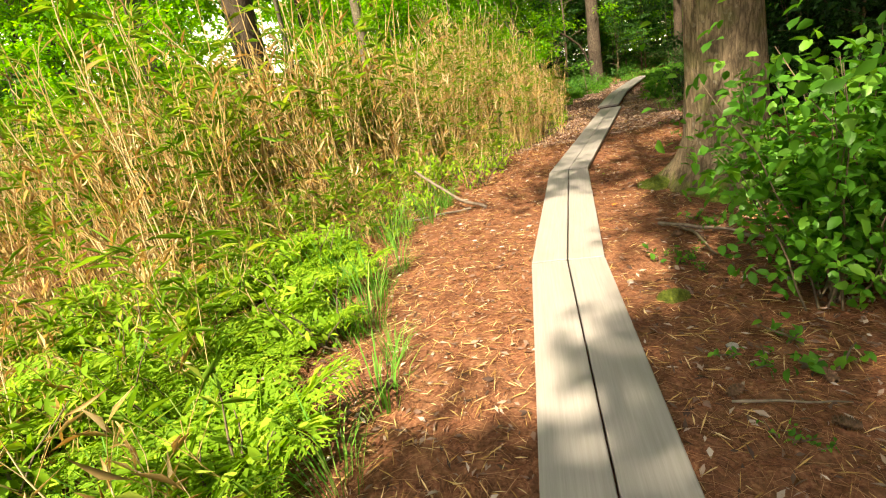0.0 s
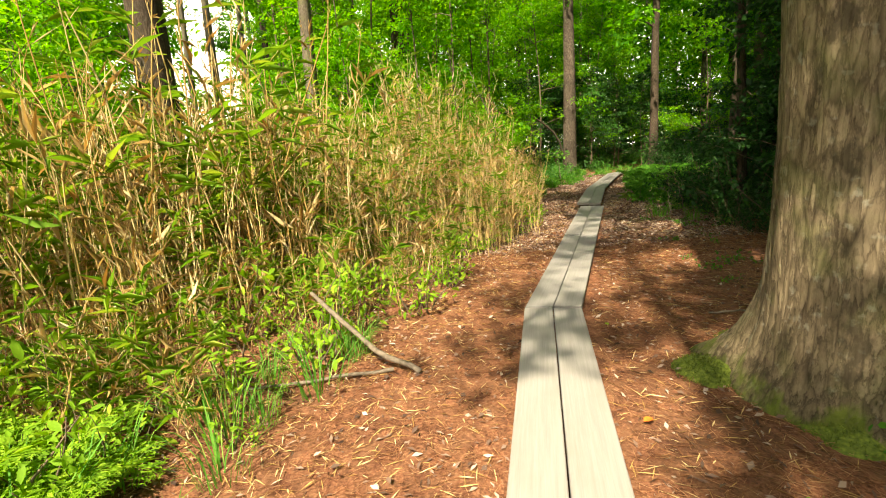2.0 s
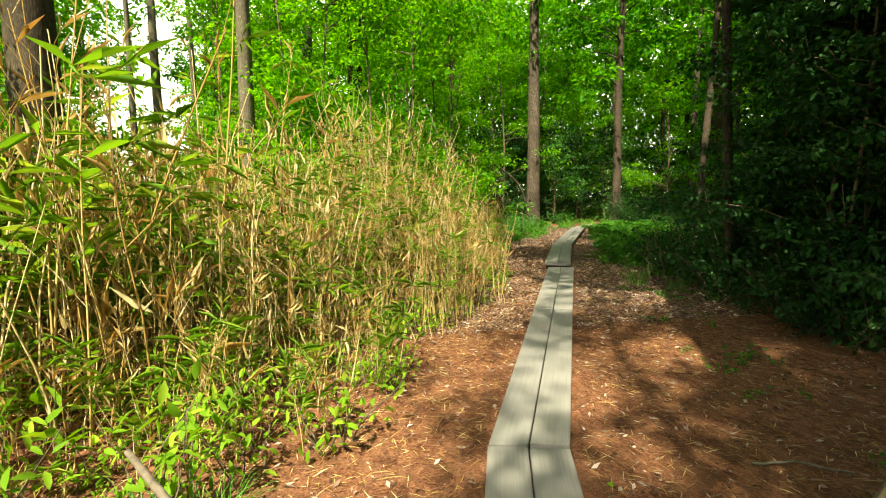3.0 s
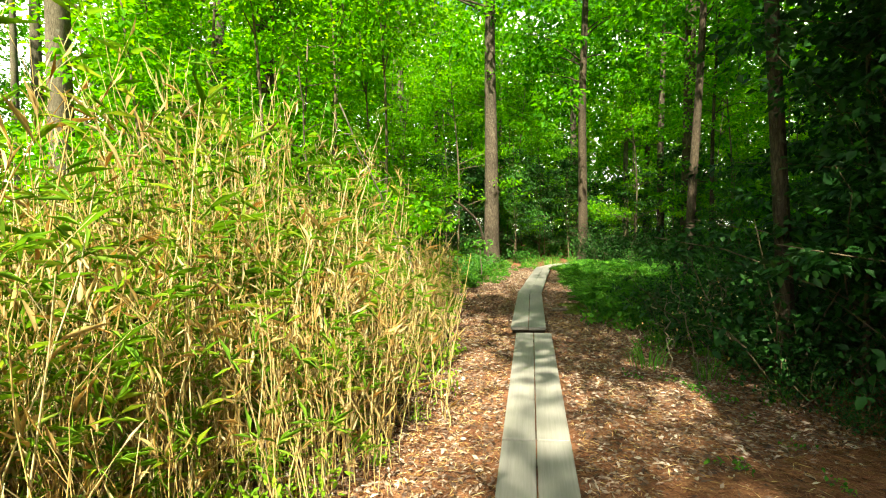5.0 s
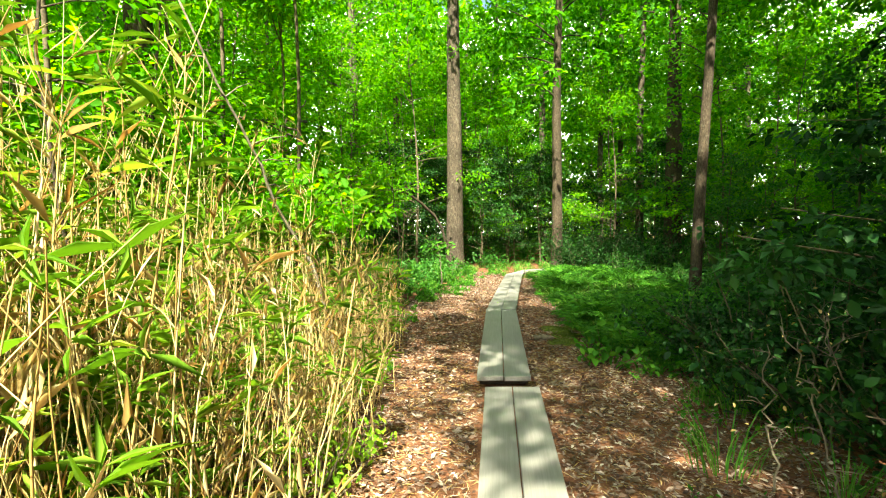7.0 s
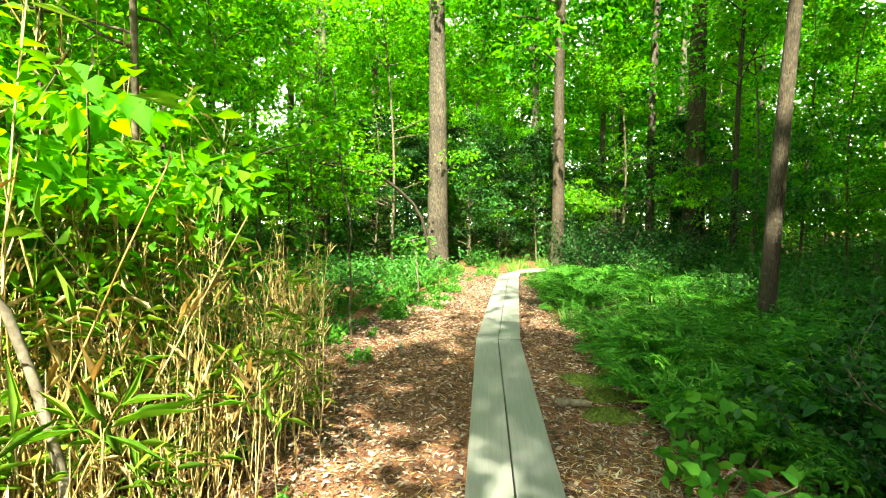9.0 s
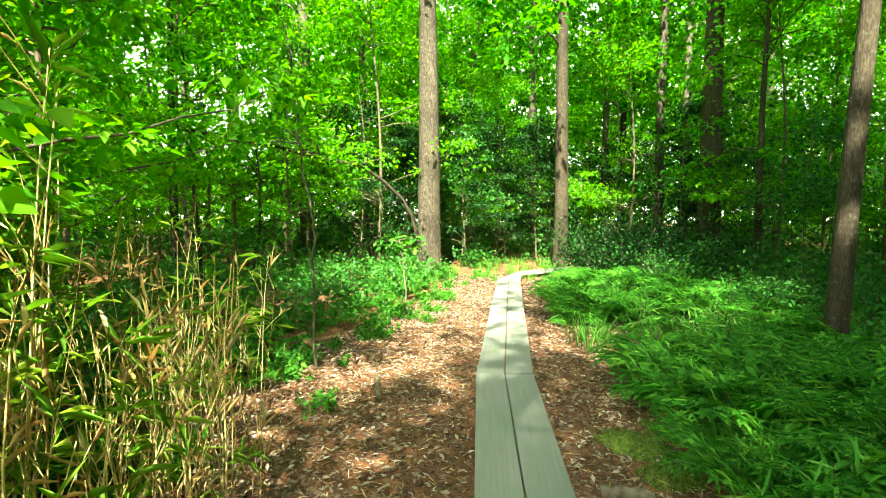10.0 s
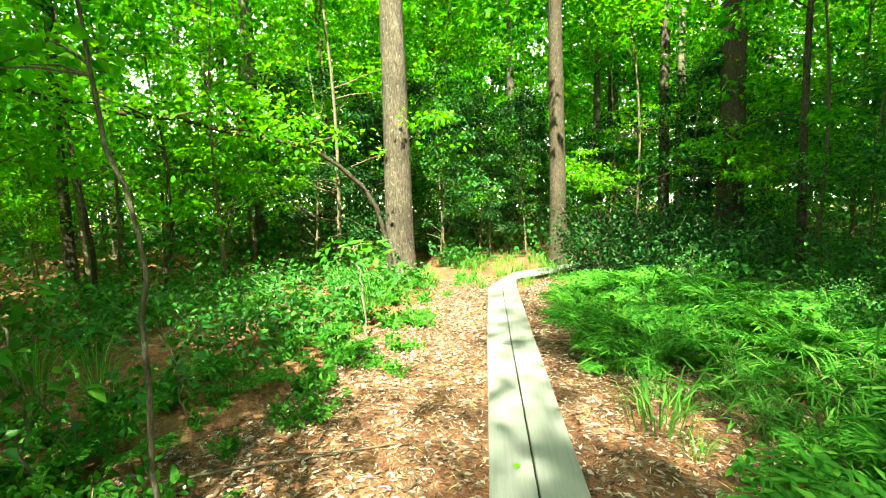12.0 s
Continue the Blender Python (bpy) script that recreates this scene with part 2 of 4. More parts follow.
class Geo:
    """Collects vertices and faces of one mesh."""

    def __init__(self):
        self.v, self.f, self.n = [], [], 0

    def add(self, verts, faces):
        verts = np.asarray(verts, float)
        self.v.append(verts)
        self.f.extend((np.asarray(faces) + self.n).tolist())
        self.n += len(verts)

    def tube(self, pts, radii, sides=5, cap=True):
        pts = np.asarray(pts, float)
        k = len(pts)
        tang = np.gradient(pts, axis=0)
        tang /= np.linalg.norm(tang, axis=1)[:, None] + 1e-9
        ref = np.where(np.abs(tang[:, 2:3]) > 0.9, np.array([[1.0, 0, 0]]), np.array([[0, 0, 1.0]]))
        a = np.cross(tang, ref)
        a /= np.linalg.norm(a, axis=1)[:, None] + 1e-9
        b = np.cross(tang, a)
        ang = np.arange(sides) * 2 * math.pi / sides
        rad = np.asarray(radii, float)
        if rad.ndim == 1:
            rad = rad[:, None] * np.ones((1, sides))
        ring = pts[:, None, :] + rad[..., None] * (np.cos(ang)[None, :, None] * a[:, None, :] + np.sin(ang)[None, :, None] * b[:, None, :])
        faces = [(i * sides + j, i * sides + (j + 1) % sides, (i + 1) * sides + (j + 1) % sides, (i + 1) * sides + j)
                 for i in range(k - 1) for j in range(sides)]
        self.v.append(ring.reshape(-1, 3))
        self.f.extend([[q + self.n for q in fc] for fc in faces])
        if cap:
            self.f.append([self.n + (k - 1) * sides + j for j in range(sides)])
        self.n += k * sides

    def leaves(self, pos, way, nrm, length, width, fold=0.18, droop=0.15, six=False):
        """Many leaves at once: base at pos, pointing along way, face towards nrm."""
        pos, way, nrm = (np.asarray(q, float) for q in (pos, way, nrm))
        n = len(pos)
        if n == 0:
            return
        way = way / (np.linalg.norm(way, axis=1)[:, None] + 1e-9)
        side = np.cross(way, nrm)
        side /= np.linalg.norm(side, axis=1)[:, None] + 1e-9
        up = np.cross(side, way)
        L = np.broadcast_to(np.asarray(length, float), (n,))[:, None]
        W = np.broadcast_to(np.asarray(width, float), (n,))[:, None]
        tip = pos + way * L - up * L * droop
        if six:
            m1, m2 = pos + way * L * 0.33, pos + way * L * 0.70 - up * L * droop * 0.45
            lift = up * W * fold
            vs = np.stack([pos, m1 - side * W * 0.46 + lift, m2 - side * W * 0.40 + lift, tip, m2 + side * W * 0.40 + lift, m1 + side * W * 0.46 + lift, m1, m2], 1)
            base = [(0, 6, 1), (6, 7, 2, 1), (7, 3, 2), (0, 5, 6), (5, 4, 7, 6), (4, 3, 7)]
            step = 8
        else:
            mid = pos + way * L * 0.45
            lift = up * W * fold
            vs = np.stack([pos, mid - side * W * 0.5 + lift, tip, mid + side * W * 0.5 + lift], 1)
            base = [(0, 2, 1), (0, 3, 2)]
            step = 4
        off = (np.arange(n) * step + self.n)
        for fc in base:
            self.f.extend((off[:, None] + np.array(fc)[None, :]).tolist())
        self.v.append(vs.reshape(-1, 3))
        self.n += n * step

    def mesh(self, name, mat, smooth=True):
        me = bpy.data.meshes.new(name)
        vs = np.concatenate(self.v) if self.v else np.zeros((0, 3))
        me.from_pydata(vs.tolist(), [], self.f)
        me.materials.append(mat)
        if smooth:
            me.polygons.foreach_set("use_smooth", [True] * len(me.polygons))
        me.update()
        return me


def joined(geos):
    g = Geo()
    for q in geos:
        for v in q.v:
            g.v.append(v)
        g.f.extend([[i + g.n for i in fc] for fc in q.f])
        g.n += q.n
    return g


def part(name, geo, mat, parent, label="", smooth=True, kind=""):
    ob = new(name, geo.mesh(name, mat, smooth) if isinstance(geo, Geo) else geo)
    ob.parent = parent
    if label:
        ob["label"] = label
    if kind:
        ob["kind"] = kind
    return ob


def thing(name, label, category, group="", kind=""):
    return tagged(new(name), label, category, group, kind)


def placed(x, y, z=0.0, turn=0.0, size=1.0, lean=0.0):
    return Matrix.Translation((x, y, z)) @ Euler((radians(lean), 0, radians(turn))).to_matrix().to_4x4() @ Matrix.Diagonal((size, size, size, 1))


def unit(rng, n):
    v = rng.normal(size=(n, 3))
    return v / np.linalg.norm(v, axis=1)[:, None]


# ---- the plan ----
LEFT_EDGE = [(-2, -0.75), (1.5, -0.6), (2.2, -0.5), (4.0, -0.5), (4.9, -0.45), (5.6, 0.0), (7.0, 0.75), (8.1, 1.35), (10.0, 2.55), (11.9, 3.35), (13.0, 3.85),
             (15.0, 4.45), (16.3, 5.0), (18.0, 5.6), (18.6, 6.1), (19.2, 6.9), (20.8, 8.0), (22.6, 9.6), (24.1, 10.5)]
RIGHT_EDGE = [(-2, 1.6), (2.2, 1.55), (3.5, 2.3), (5.5, 3.6), (6.8, 4.3), (9.2, 4.95), (11.1, 5.45), (14.1, 6.75), (16.0, 7.9), (18.2, 8.6), (20.5, 9.95), (22.5, 12.0), (24.0, 14.5)]


def left_x(y):
    return float(np.interp(y, [p[0] for p in LEFT_EDGE], [p[1] for p in LEFT_EDGE]))


def right_x(y):
    return float(np.interp(y, [p[0] for p in RIGHT_EDGE], [p[1] for p in RIGHT_EDGE]))


def ground_z(x, y):
    """Gentle swells, flat along the walk."""
    c = 0.5 * (left_x(y) + right_x(y))
    d = max(0.0, abs(x - c) - 1.2)
    s = 0.10 * noise.noise(Vector((x * 0.35, y * 0.35, 3.0))) + 0.03 * noise.noise(Vector((x * 1.4, y * 1.4, 9.0)))
    return s * min(1.0, d / 2.0) + 0.012 * noise.noise(Vector((x * 2.3, y * 2.3, 1.0)))


def make_ground():
    fine_x, fine_y = np.arange(-6, 16.01, 0.22), np.arange(-3, 27.01, 0.22)
    far = np.array([8, 18, 40, 90, 200, 450, 1000.0])
    xs = np.concatenate([-6 - far[::-1], fine_x, fine_x[-1] + far])
    ys = np.concatenate([-3 - far[::-1], fine_y, fine_y[-1] + far])
    nx, ny = len(xs), len(ys)
    vs = [(x, y, ground_z(x, y) if abs(x) < 30 and abs(y) < 40 else 0.0) for y in ys for x in xs]
    fs = [(j * nx + i, j * nx + i + 1, (j + 1) * nx + i + 1, (j + 1) * nx + i) for j in range(ny - 1) for i in range(nx - 1)]
    g = Geo()
    g.add(vs, fs)
    tagged(new("ground", g.mesh("ground", GROUND)), "forest floor of reddish pine needles, leaves and soil", "ground", kind="structure")


make_ground()


def glow_backdrop():
    """Glowing white sheet added for bright sky behind the far wood, 120 m off."""
    m, nt, b, _ = nodes_of("white_sky_glow")
    b.inputs["Base Color"].default_value = (0.8, 0.8, 0.8, 1)
    b.inputs["Emission Color"].default_value, b.inputs["Emission Strength"].default_value = (0.95, 1.0, 0.97, 1), 0.55
    n, vs, fs = 40, [], []
    for i in range(n + 1):
        a = radians(-75 + 150 * i / n)
        for z in (-1.0, 55.0):
            vs.append((6 + 120 * math.sin(a), 10 + 120 * math.cos(a), z))
    for i in range(n):
        fs.append((2 * i, 2 * i + 2, 2 * i + 3, 2 * i + 1))
    g = Geo()
    g.add(vs, fs)
    tagged(new("backdrop", g.mesh("backdrop", m)), "glowing white sheet standing for the bright sky beyond the wood", "sky", kind="structure")


glow_backdrop()

# ---- boardwalk ----


def plank_mesh(length, width, thick, seed):
    """A board along x, its top at z = 0, with eased edges and a slight warp."""
    rng = random.Random(seed)
    e = 0.006
    prof = [(-width / 2, -thick), (-width / 2, -e), (-width / 2 + e, 0), (width / 2 - e, 0), (width / 2, -e), (width / 2, -thick)]
    n = max(4, int(length / 0.35))
    g = Geo()
    vs, w0, ph = [], rng.uniform(-0.004, 0.004), rng.uniform(0, 6)
    for i in range(n + 1):
        s = i / n
        x = (s - 0.5) * length
        wob, lift = 0.004 * math.sin(ph + 5 * s), w0 * math.sin(math.pi * s)
        pull = 0.0
        vs += [(x, y + wob + pull, z + lift) for y, z in prof]
    fs = [(i * 6 + j, (i + 1) * 6 + j, (i + 1) * 6 + (j + 1) % 6, i * 6 + (j + 1) % 6) for i in range(n) for j in range(6)]
    g.add(vs, fs)
    g.f += [list(range(6)), list(range(n * 6 + 5, n * 6 - 1, -1))]
    return g


def corner_board(name, pts, z, thick, parent):
    """A board cut to a four-cornered outline (mitred at a bend)."""
    bm = bmesh.new()
    c = Vector((sum(p[0] for p in pts) / 4, sum(p[1] for p in pts) / 4, z))
    top = [bm.verts.new((p[0] - c.x, p[1] - c.y, 0)) for p in pts]
    low = [bm.verts.new((p[0] - c.x, p[1] - c.y, -thick)) for p in pts]
    bm.faces.new(top)
    bm.faces.new(low[::-1])
    for i in range(4):
        bm.faces.new((top[i], low[i], low[(i + 1) % 4], top[(i + 1) % 4]))
    d = Vector((pts[1][0] - pts[0][0], pts[1][1] - pts[0][1], 0))
    turn = math.atan2(d.y, d.x)
    bmesh.ops.rotate(bm, verts=bm.verts, cent=(0, 0, 0), matrix=Matrix.Rotation(-turn, 3, "Z"))
    bmesh.ops.bevel(bm, geom=list(bm.edges), offset=0.005, segments=1, affect="EDGES")
    bmesh.ops.recalc_face_normals(bm, faces=bm.faces)
    me = bpy.data.meshes.new(name)
    bm.to_mesh(me)
    bm.free()
    me.materials.append(PLANK)
    ob = new(name, me)
    ob.parent = parent
    ob.matrix_basis = Matrix.Translation(c) @ Matrix.Rotation(turn, 4, "Z")
    return ob


# stretches of two boards: left and right edge at the near end and at the far end, and the height of the top
STRETCHES = [
    ((-0.40, -1.20), (0.11, -1.32), (0.64, 3.40), (1.16, 3.28), 0.072),
    ((0.645, 3.415), (1.165, 3.295), (1.625, 6.475), (2.115, 6.355), 0.070),
    ((1.635, 6.495), (2.125, 6.375), (3.22, 9.76), (3.69, 9.58), 0.072),
    ((3.225, 9.77), (3.695, 9.59), (4.81, 13.02), (5.29, 12.84), 0.075),
    ((4.78, 13.15), (5.28, 12.98), (6.50, 16.64), (6.98, 16.43), 0.133),
    ((6.505, 16.65), (6.985, 16.44), (8.12, 19.45), (8.58, 19.21), 0.131),
    ((8.125, 19.46), (8.585, 19.22), (9.80, 22.32), (10.24, 22.06), 0.130),
    ((9.805, 22.33), (10.245, 22.07), (11.24, 23.66), (10.86, 23.04), 0.128),
    ((11.25, 23.665), (10.87, 23.045), (14.30, 24.35), (14.35, 23.85), 0.126),
    ((14.31, 24.35), (14.36, 23.85), (17.6, 24.7), (17.7, 24.2), 0.126),
]


def make_boardwalk():
    walk_ob = thing("boardwalk", "weathered grey wooden boardwalk of paired planks lying on the forest floor", "boardwalk")
    for k, (l0, r0, l1, r1, z) in enumerate(STRETCHES):
        l0, r0, l1, r1 = (Vector(q) for q in (l0, r0, l1, r1))
        l1, r1 = l1 - (l1 - l0).normalized() * 0.010, r1 - (r1 - r0).normalized() * 0.010
        gap = 0.010
        m0, m1 = (l0 + r0) / 2, (l1 + r1) / 2
        s0, s1 = (r0 - l0).normalized() * gap / 2, (r1 - l1).normalized() * gap / 2
        tl = 0.004 * math.sin(k * 2.1)
        corner_board("plank", [m0 - s0, m1 - s1, l1, l0], z + tl, 0.048, walk_ob)
        corner_board("plank", [r0, r1, m1 + s1, m0 + s0], z - tl, 0.048, walk_ob)
        for f in (0.06, 0.5, 0.94):
            a, b = l0.lerp(l1, f), r0.lerp(r1, f)
            w = (b - a).normalized() * 0.02
            d = Vector((-(b - a).y, (b - a).x)).normalized() * 0.05
            h = z - 0.052
            sl = corner_board("sleeper", [a + w - d, b - w - d, b - w + d, a + w + d], h, max(0.03, h + 0.02), walk_ob)
            sl.data.materials.clear()
            sl.data.materials.append(SLEEPER)


make_boardwalk()

# ---- trees ----


def trunk_geo(height, r0, r1, sides, seed, flare=0.35, lean=(0.0, 0.0), rough=0.05, bend=0.1, segs=None):
    rng = np.random.default_rng(seed)
    segs = segs or max(8, int(height / 0.8))
    s = np.linspace(0, 1, segs + 1) ** 1.25
    z = s * height
    ph = rng.uniform(0, 6.28, 4)
    pts = np.stack([lean[0] * z + bend * np.sin(z * 0.5 + ph[0]) * s, lean[1] * z + bend * np.sin(z * 0.42 + ph[1]) * s, z - 0.12], 1)
    rad = r0 + (r1 - r0) * s
    ang = np.arange(sides) * 2 * math.pi / sides
    lob = 1 + rough * np.sin(ang * 3 + ph[2])[None, :] + rough * 0.7 * np.sin(ang * 5 + ph[3] + 0.3 * z[:, None])
    fl = 1 + flare * np.exp(-z / (r0 * 1.6))[:, None] * (1 + 0.55 * np.cos(ang * 5 + ph[1])[None, :])
    g = Geo()
    g.tube(pts, rad[:, None] * lob * fl, sides)
    return g, pts


def limb_pts(rng, base, way, length, n=6, sag=0.15):
    pts, p, d = [np.array(base, float)], np.array(base, float), np.array(way, float) / np.linalg.norm(way)
    for i in range(n):
        d = d + rng.normal(size=3) * 0.16 + np.array([0, 0, 0.06 - sag * 0.1])
        d /= np.linalg.norm(d)
        p = p + d * length / n
        pts.append(p)
    return np.array(pts)


def spray(g, rng, c, rad, n, size, flat=0.35, six=False):
    """A layered spray of leaves round a branch end."""
    d = unit(rng, n)
    r = rad * rng.uniform(0.15, 1.0, n)[:, None] ** 0.6
    pos = c + d * r * np.array([1, 1, flat])
    way = d * np.array([1, 1, 0.3]) + rng.normal(size=(n, 3)) * 0.5 + np.array([0, 0, -0.25])
    nrm = np.array([0, 0, 1.0]) + rng.normal(size=(n, 3)) * 0.45
    ln = size * rng.uniform(0.65, 1.25, n)
    g.leaves(pos, way, nrm, ln, ln * rng.uniform(0.5, 0.7, n), six=six)


def canopy_tree(name, seed, height, r0, bark, leafm, label, crown_from=0.35, crown_rad=3.5, clumps=70, per=60, leaf=0.26, lean=(0, 0), sides=14, flare=0.3, category="tree"):
    rng = np.random.default_rng(seed)
    t = thing(name, label, category)
    g, pts = trunk_geo(height, r0, r0 * 0.25, sides, seed, flare, lean)
    crown, limbs = Geo(), g
    for i in range(clumps):
        h = height * (crown_from + (1.02 - crown_from) * rng.uniform() ** 0.9)
        base = np.array([np.interp(h * 0.93, pts[:, 2], pts[:, k]) for k in range(3)])
        a = rng.uniform(0, 2 * math.pi)
        rel = (h / height - crown_from) / (1 - crown_from)
        reach = crown_rad * (0.35 + 0.75 * math.sin(math.pi * min(1.0, 0.2 + 0.75 * rel))) * rng.uniform(0.35, 1.0)
        tip = base + np.array([math.cos(a) * reach, math.sin(a) * reach, 0.25 * reach + rng.normal() * 0.3])
        if i % 3 == 0:
            limb = np.array([base + (tip - base) * s + np.array([0, 0, 0.25 * math.sin(math.pi * s)]) for s in np.linspace(0, 1, 5)])
            limbs.tube(limb, np.linspace(max(0.02, r0 * 0.18), 0.008, 5), 5)
        spray(crown, rng, tip, rng.uniform(0.6, 1.15) * crown_rad * 0.30, per, leaf)
    part("trunk", g, bark, t)
    part("crown", crown, leafm, t, kind="stuff")
    return t


def understory_tree(name, seed, height, r0, label, leafm=None, sprays=46, per=55, leaf=0.12, spread=2.0, bark=None, low=0.18):
    rng = np.random.default_rng(seed)
    t = thing(name, label, "tree", "young woodland trees")
    g, pts = trunk_geo(height, r0, 0.012, 7, seed, 0.25, bend=0.25)
    limbs, crown = g, Geo()
    for i in range(sprays // 3):
        h = height * rng.uniform(low, 0.97)
        base = np.array([np.interp(h, pts[:, 2], pts[:, k]) for k in range(3)])
        a = rng.uniform(0, 2 * math.pi)
        ln = spread * (1.15 - 0.6 * h / height) * rng.uniform(0.6, 1.1)
        lp = limb_pts(rng, base, (math.cos(a), math.sin(a), 0.35), ln)
        limbs.tube(lp, np.linspace(r0 * 0.35, 0.004, len(lp)), 4)
        for k in (3, 5, 6):
            spray(crown, rng, lp[k] + rng.normal(size=3) * 0.1, rng.uniform(0.30, 0.62), per, leaf, 0.28)
    part("trunk", g, bark or TWIG, t)
    part("crown", crown, leafm or SUNLIT_CROWN, t, kind="stuff")
    return t


def set_at(t, x, y, turn=0.0, size=1.0):
    t.matrix_basis = placed(x, y, ground_z(x, y) if -6 < x < 16 and -3 < y < 27 else 0.0, turn, size)
    return t


def big_tree():
    """The broad trunk beside the walk, with root flare, moss and a crown high above."""
    t = thing("broad_tree", "broad grey-brown tree trunk with mossy flared base beside the boardwalk", "tree")
    sides, height = 56, 17.0
    z = np.concatenate([np.linspace(-0.15, 1.2, 22), np.linspace(1.3, 5.0, 26), np.linspace(5.6, height, 14)])
    ang = np.arange(sides) * 2 * math.pi / sides
    rows = []
    for zz in z:
        h = max(zz, 0.0)
        r = 0.345 * (1 - 0.028 * h) if h < 5 else 0.297 * (1 - (h - 5) / 16)
        fl = math.exp(-h / 0.30)
        row = []
        for a in ang:
            root = 0.34 + 0.40 * max(0.0, math.cos(2.5 * (a - 0.5))) ** 2
            furrow = 0.020 * noise.noise(Vector((math.cos(a) * 5.5, math.sin(a) * 5.5, h * 1.1))) + 0.012 * noise.noise(Vector((math.cos(a) * 13, math.sin(a) * 13, h * 3.2)))
            row.append(r + fl * root * 0.75 + furrow + 0.022 * noise.noise(Vector((math.cos(a), math.sin(a), h * 0.7))))
        rows.append(row)
    pts = np.stack([-0.045 * np.maximum(z, 0) + 0 * z, 0.012 * z, z], 1)
    g = Geo()
    g.tube(pts, np.array(rows), sides)
    rng = np.random.default_rng(77)
    limbs, crown = g, Geo()
    for i in range(70):
        h = rng.uniform(7.5, 17.0)
        a = rng.uniform(0, 6.28)
        # Limbs reach further ahead and left, so the unseen crown shades the walk
        ln = rng.uniform(1.5, 4.4) * (1.15 if math.sin(a) > 0.3 and math.cos(a) < 0.3 else 0.9)
        base = np.array([-0.045 * h, 0.012 * h, h])
        lp = limb_pts(rng, base, (math.cos(a), math.sin(a), 0.35), ln)
        limbs.tube(lp, np.linspace(0.07, 0.01, len(lp)), 5)
        spray(crown, rng, lp[-1], 1.0, 90, 0.22)
        spray(crown, rng, lp[-3], 0.8, 70, 0.22)
    part("trunk", g, BARK_OAK, t)
    part("crown", crown, DARKENED_CROWN, t, kind="stuff")
    t.matrix_basis = placed(3.02, 4.74)


big_tree()

# trunks that stand out along the walk
set_at(canopy_tree("pine_tree", 11, 21, 0.31, BARK_PINE, CROWN, "tall straight pine with reddish furrowed bark where the boardwalk bends", 0.42, 3.6, 70), 9.15, 25.0)
set_at(canopy_tree("tall_tree", 12, 19, 0.21, BARK_DARK, CROWN, "tall slim dark-barked tree beside the bend of the boardwalk", 0.35, 3.2, 70), 13.05, 24.5)
set_at(canopy_tree("tall_tree", 13, 20, 0.31, BARK_DARK, DARKENED_CROWN, "thick dark-barked tree in the shaded wood", 0.4, 3.8, 70), 16.8, 22.7)
set_at(canopy_tree("tall_tree", 14, 13, 0.115, BARK_DARK, CROWN, "slim grey-brown tree leaning over shrubs and ferns", 0.5, 2.8, 55, 50, leaf=0.2, lean=(0.018, -0.02), sides=12), 10.62, 16.0)
set_at(canopy_tree("tall_tree", 15, 14, 0.085, BARK_DARK, DARKENED_CROWN, "thin dark tree in the shade beside the path", 0.55, 2.0, 28, 40, leaf=0.18, lean=(-0.04, 0.04), sides=10), 6.75, 10.35)
set_at(canopy_tree("pine_tree", 16, 20, 0.23, BARK_PINE, CROWN, "pinkish-barked pine behind the cane thicket", 0.68, 2.4, 26), -0.5, 22.0)
set_at(canopy_tree("tall_tree", 17, 20, 0.33, BARK_DARK, CROWN, "dark-barked tree standing in the cane thicket", 0.7, 2.0, 24), -3.2, 11.2)
set_at(canopy_tree("tall_tree", 18, 18, 0.25, BARK_DARK, CROWN, "dark-barked tree behind the cane thicket", 0.75, 1.8, 16), 1.1, 17.6)
set_at(canopy_tree("pine_tree", 19, 20, 0.17, BARK_PINE, CROWN, "slim pine with sunlit orange bark deep in the wood", 0.5, 3.0, 60), 17.7, 25.4)
set_at(canopy_tree("tall_tree", 20, 20, 0.25, BARK_GREY, CROWN, "pale grey tree deep in the wood", 0.4, 3.4, 60), 24.5, 30.4)
set_at(canopy_tree("tall_tree", 21, 20, 0.27, BARK_GREY, CROWN, "pale grey tree beyond the bend of the walk", 0.4, 3.4, 60), 6.7, 31.7)
set_at(canopy_tree("tall_tree", 22, 10, 0.09, BARK_DARK, CROWN, "thin dark forked tree among shrubs", 0.3, 2.4, 55, leaf=0.16, sides=9), 15.9, 20.6)
set_at(canopy_tree("tall_tree", 23, 12, 0.11, BARK_DARK, CROWN, "thin dark tree beyond the cane", 0.35, 2.6, 55, leaf=0.18, sides=9), 2.9, 26.5)

set_at(canopy_tree("tall_tree", 28, 20, 0.15, BARK_GREY, CROWN, "slim pale grey tree rising from the cane thicket", 0.72, 1.8, 20), -1.0, 13.4)
for k, (x, y, r0) in enumerate(((-7.0, 26.6, 0.22), (-9.3, 30.0, 0.18), (-6.3, 29.1, 0.16), (-5.0, 28.2, 0.2))):
    set_at(canopy_tree("pine_tree", 60 + k, 21, r0, BARK_GREY if k < 3 else BARK_DARK, CROWN, "straight slim pale pine before the bright gap in the wood", 0.62, 2.4, 30), x, y)

# unseen trees added behind and beside the walk's start, so their crowns dapple it
set_at(canopy_tree("tall_tree", 24, 11, 0.14, BARK_GREY, CROWN, "unseen grey-barked tree added behind the start of the walk for shade", 0.62, 1.7, 40, 60, 0.2), -3.2, -5.6)
set_at(canopy_tree("tall_tree", 26, 18, 0.15, BARK_GREY, CROWN, "unseen grey-barked leaning tree added just behind the start for shade", 0.6, 2.2, 36, 50, 0.2, lean=(-0.12, 0.0)), -0.7, -2.6)

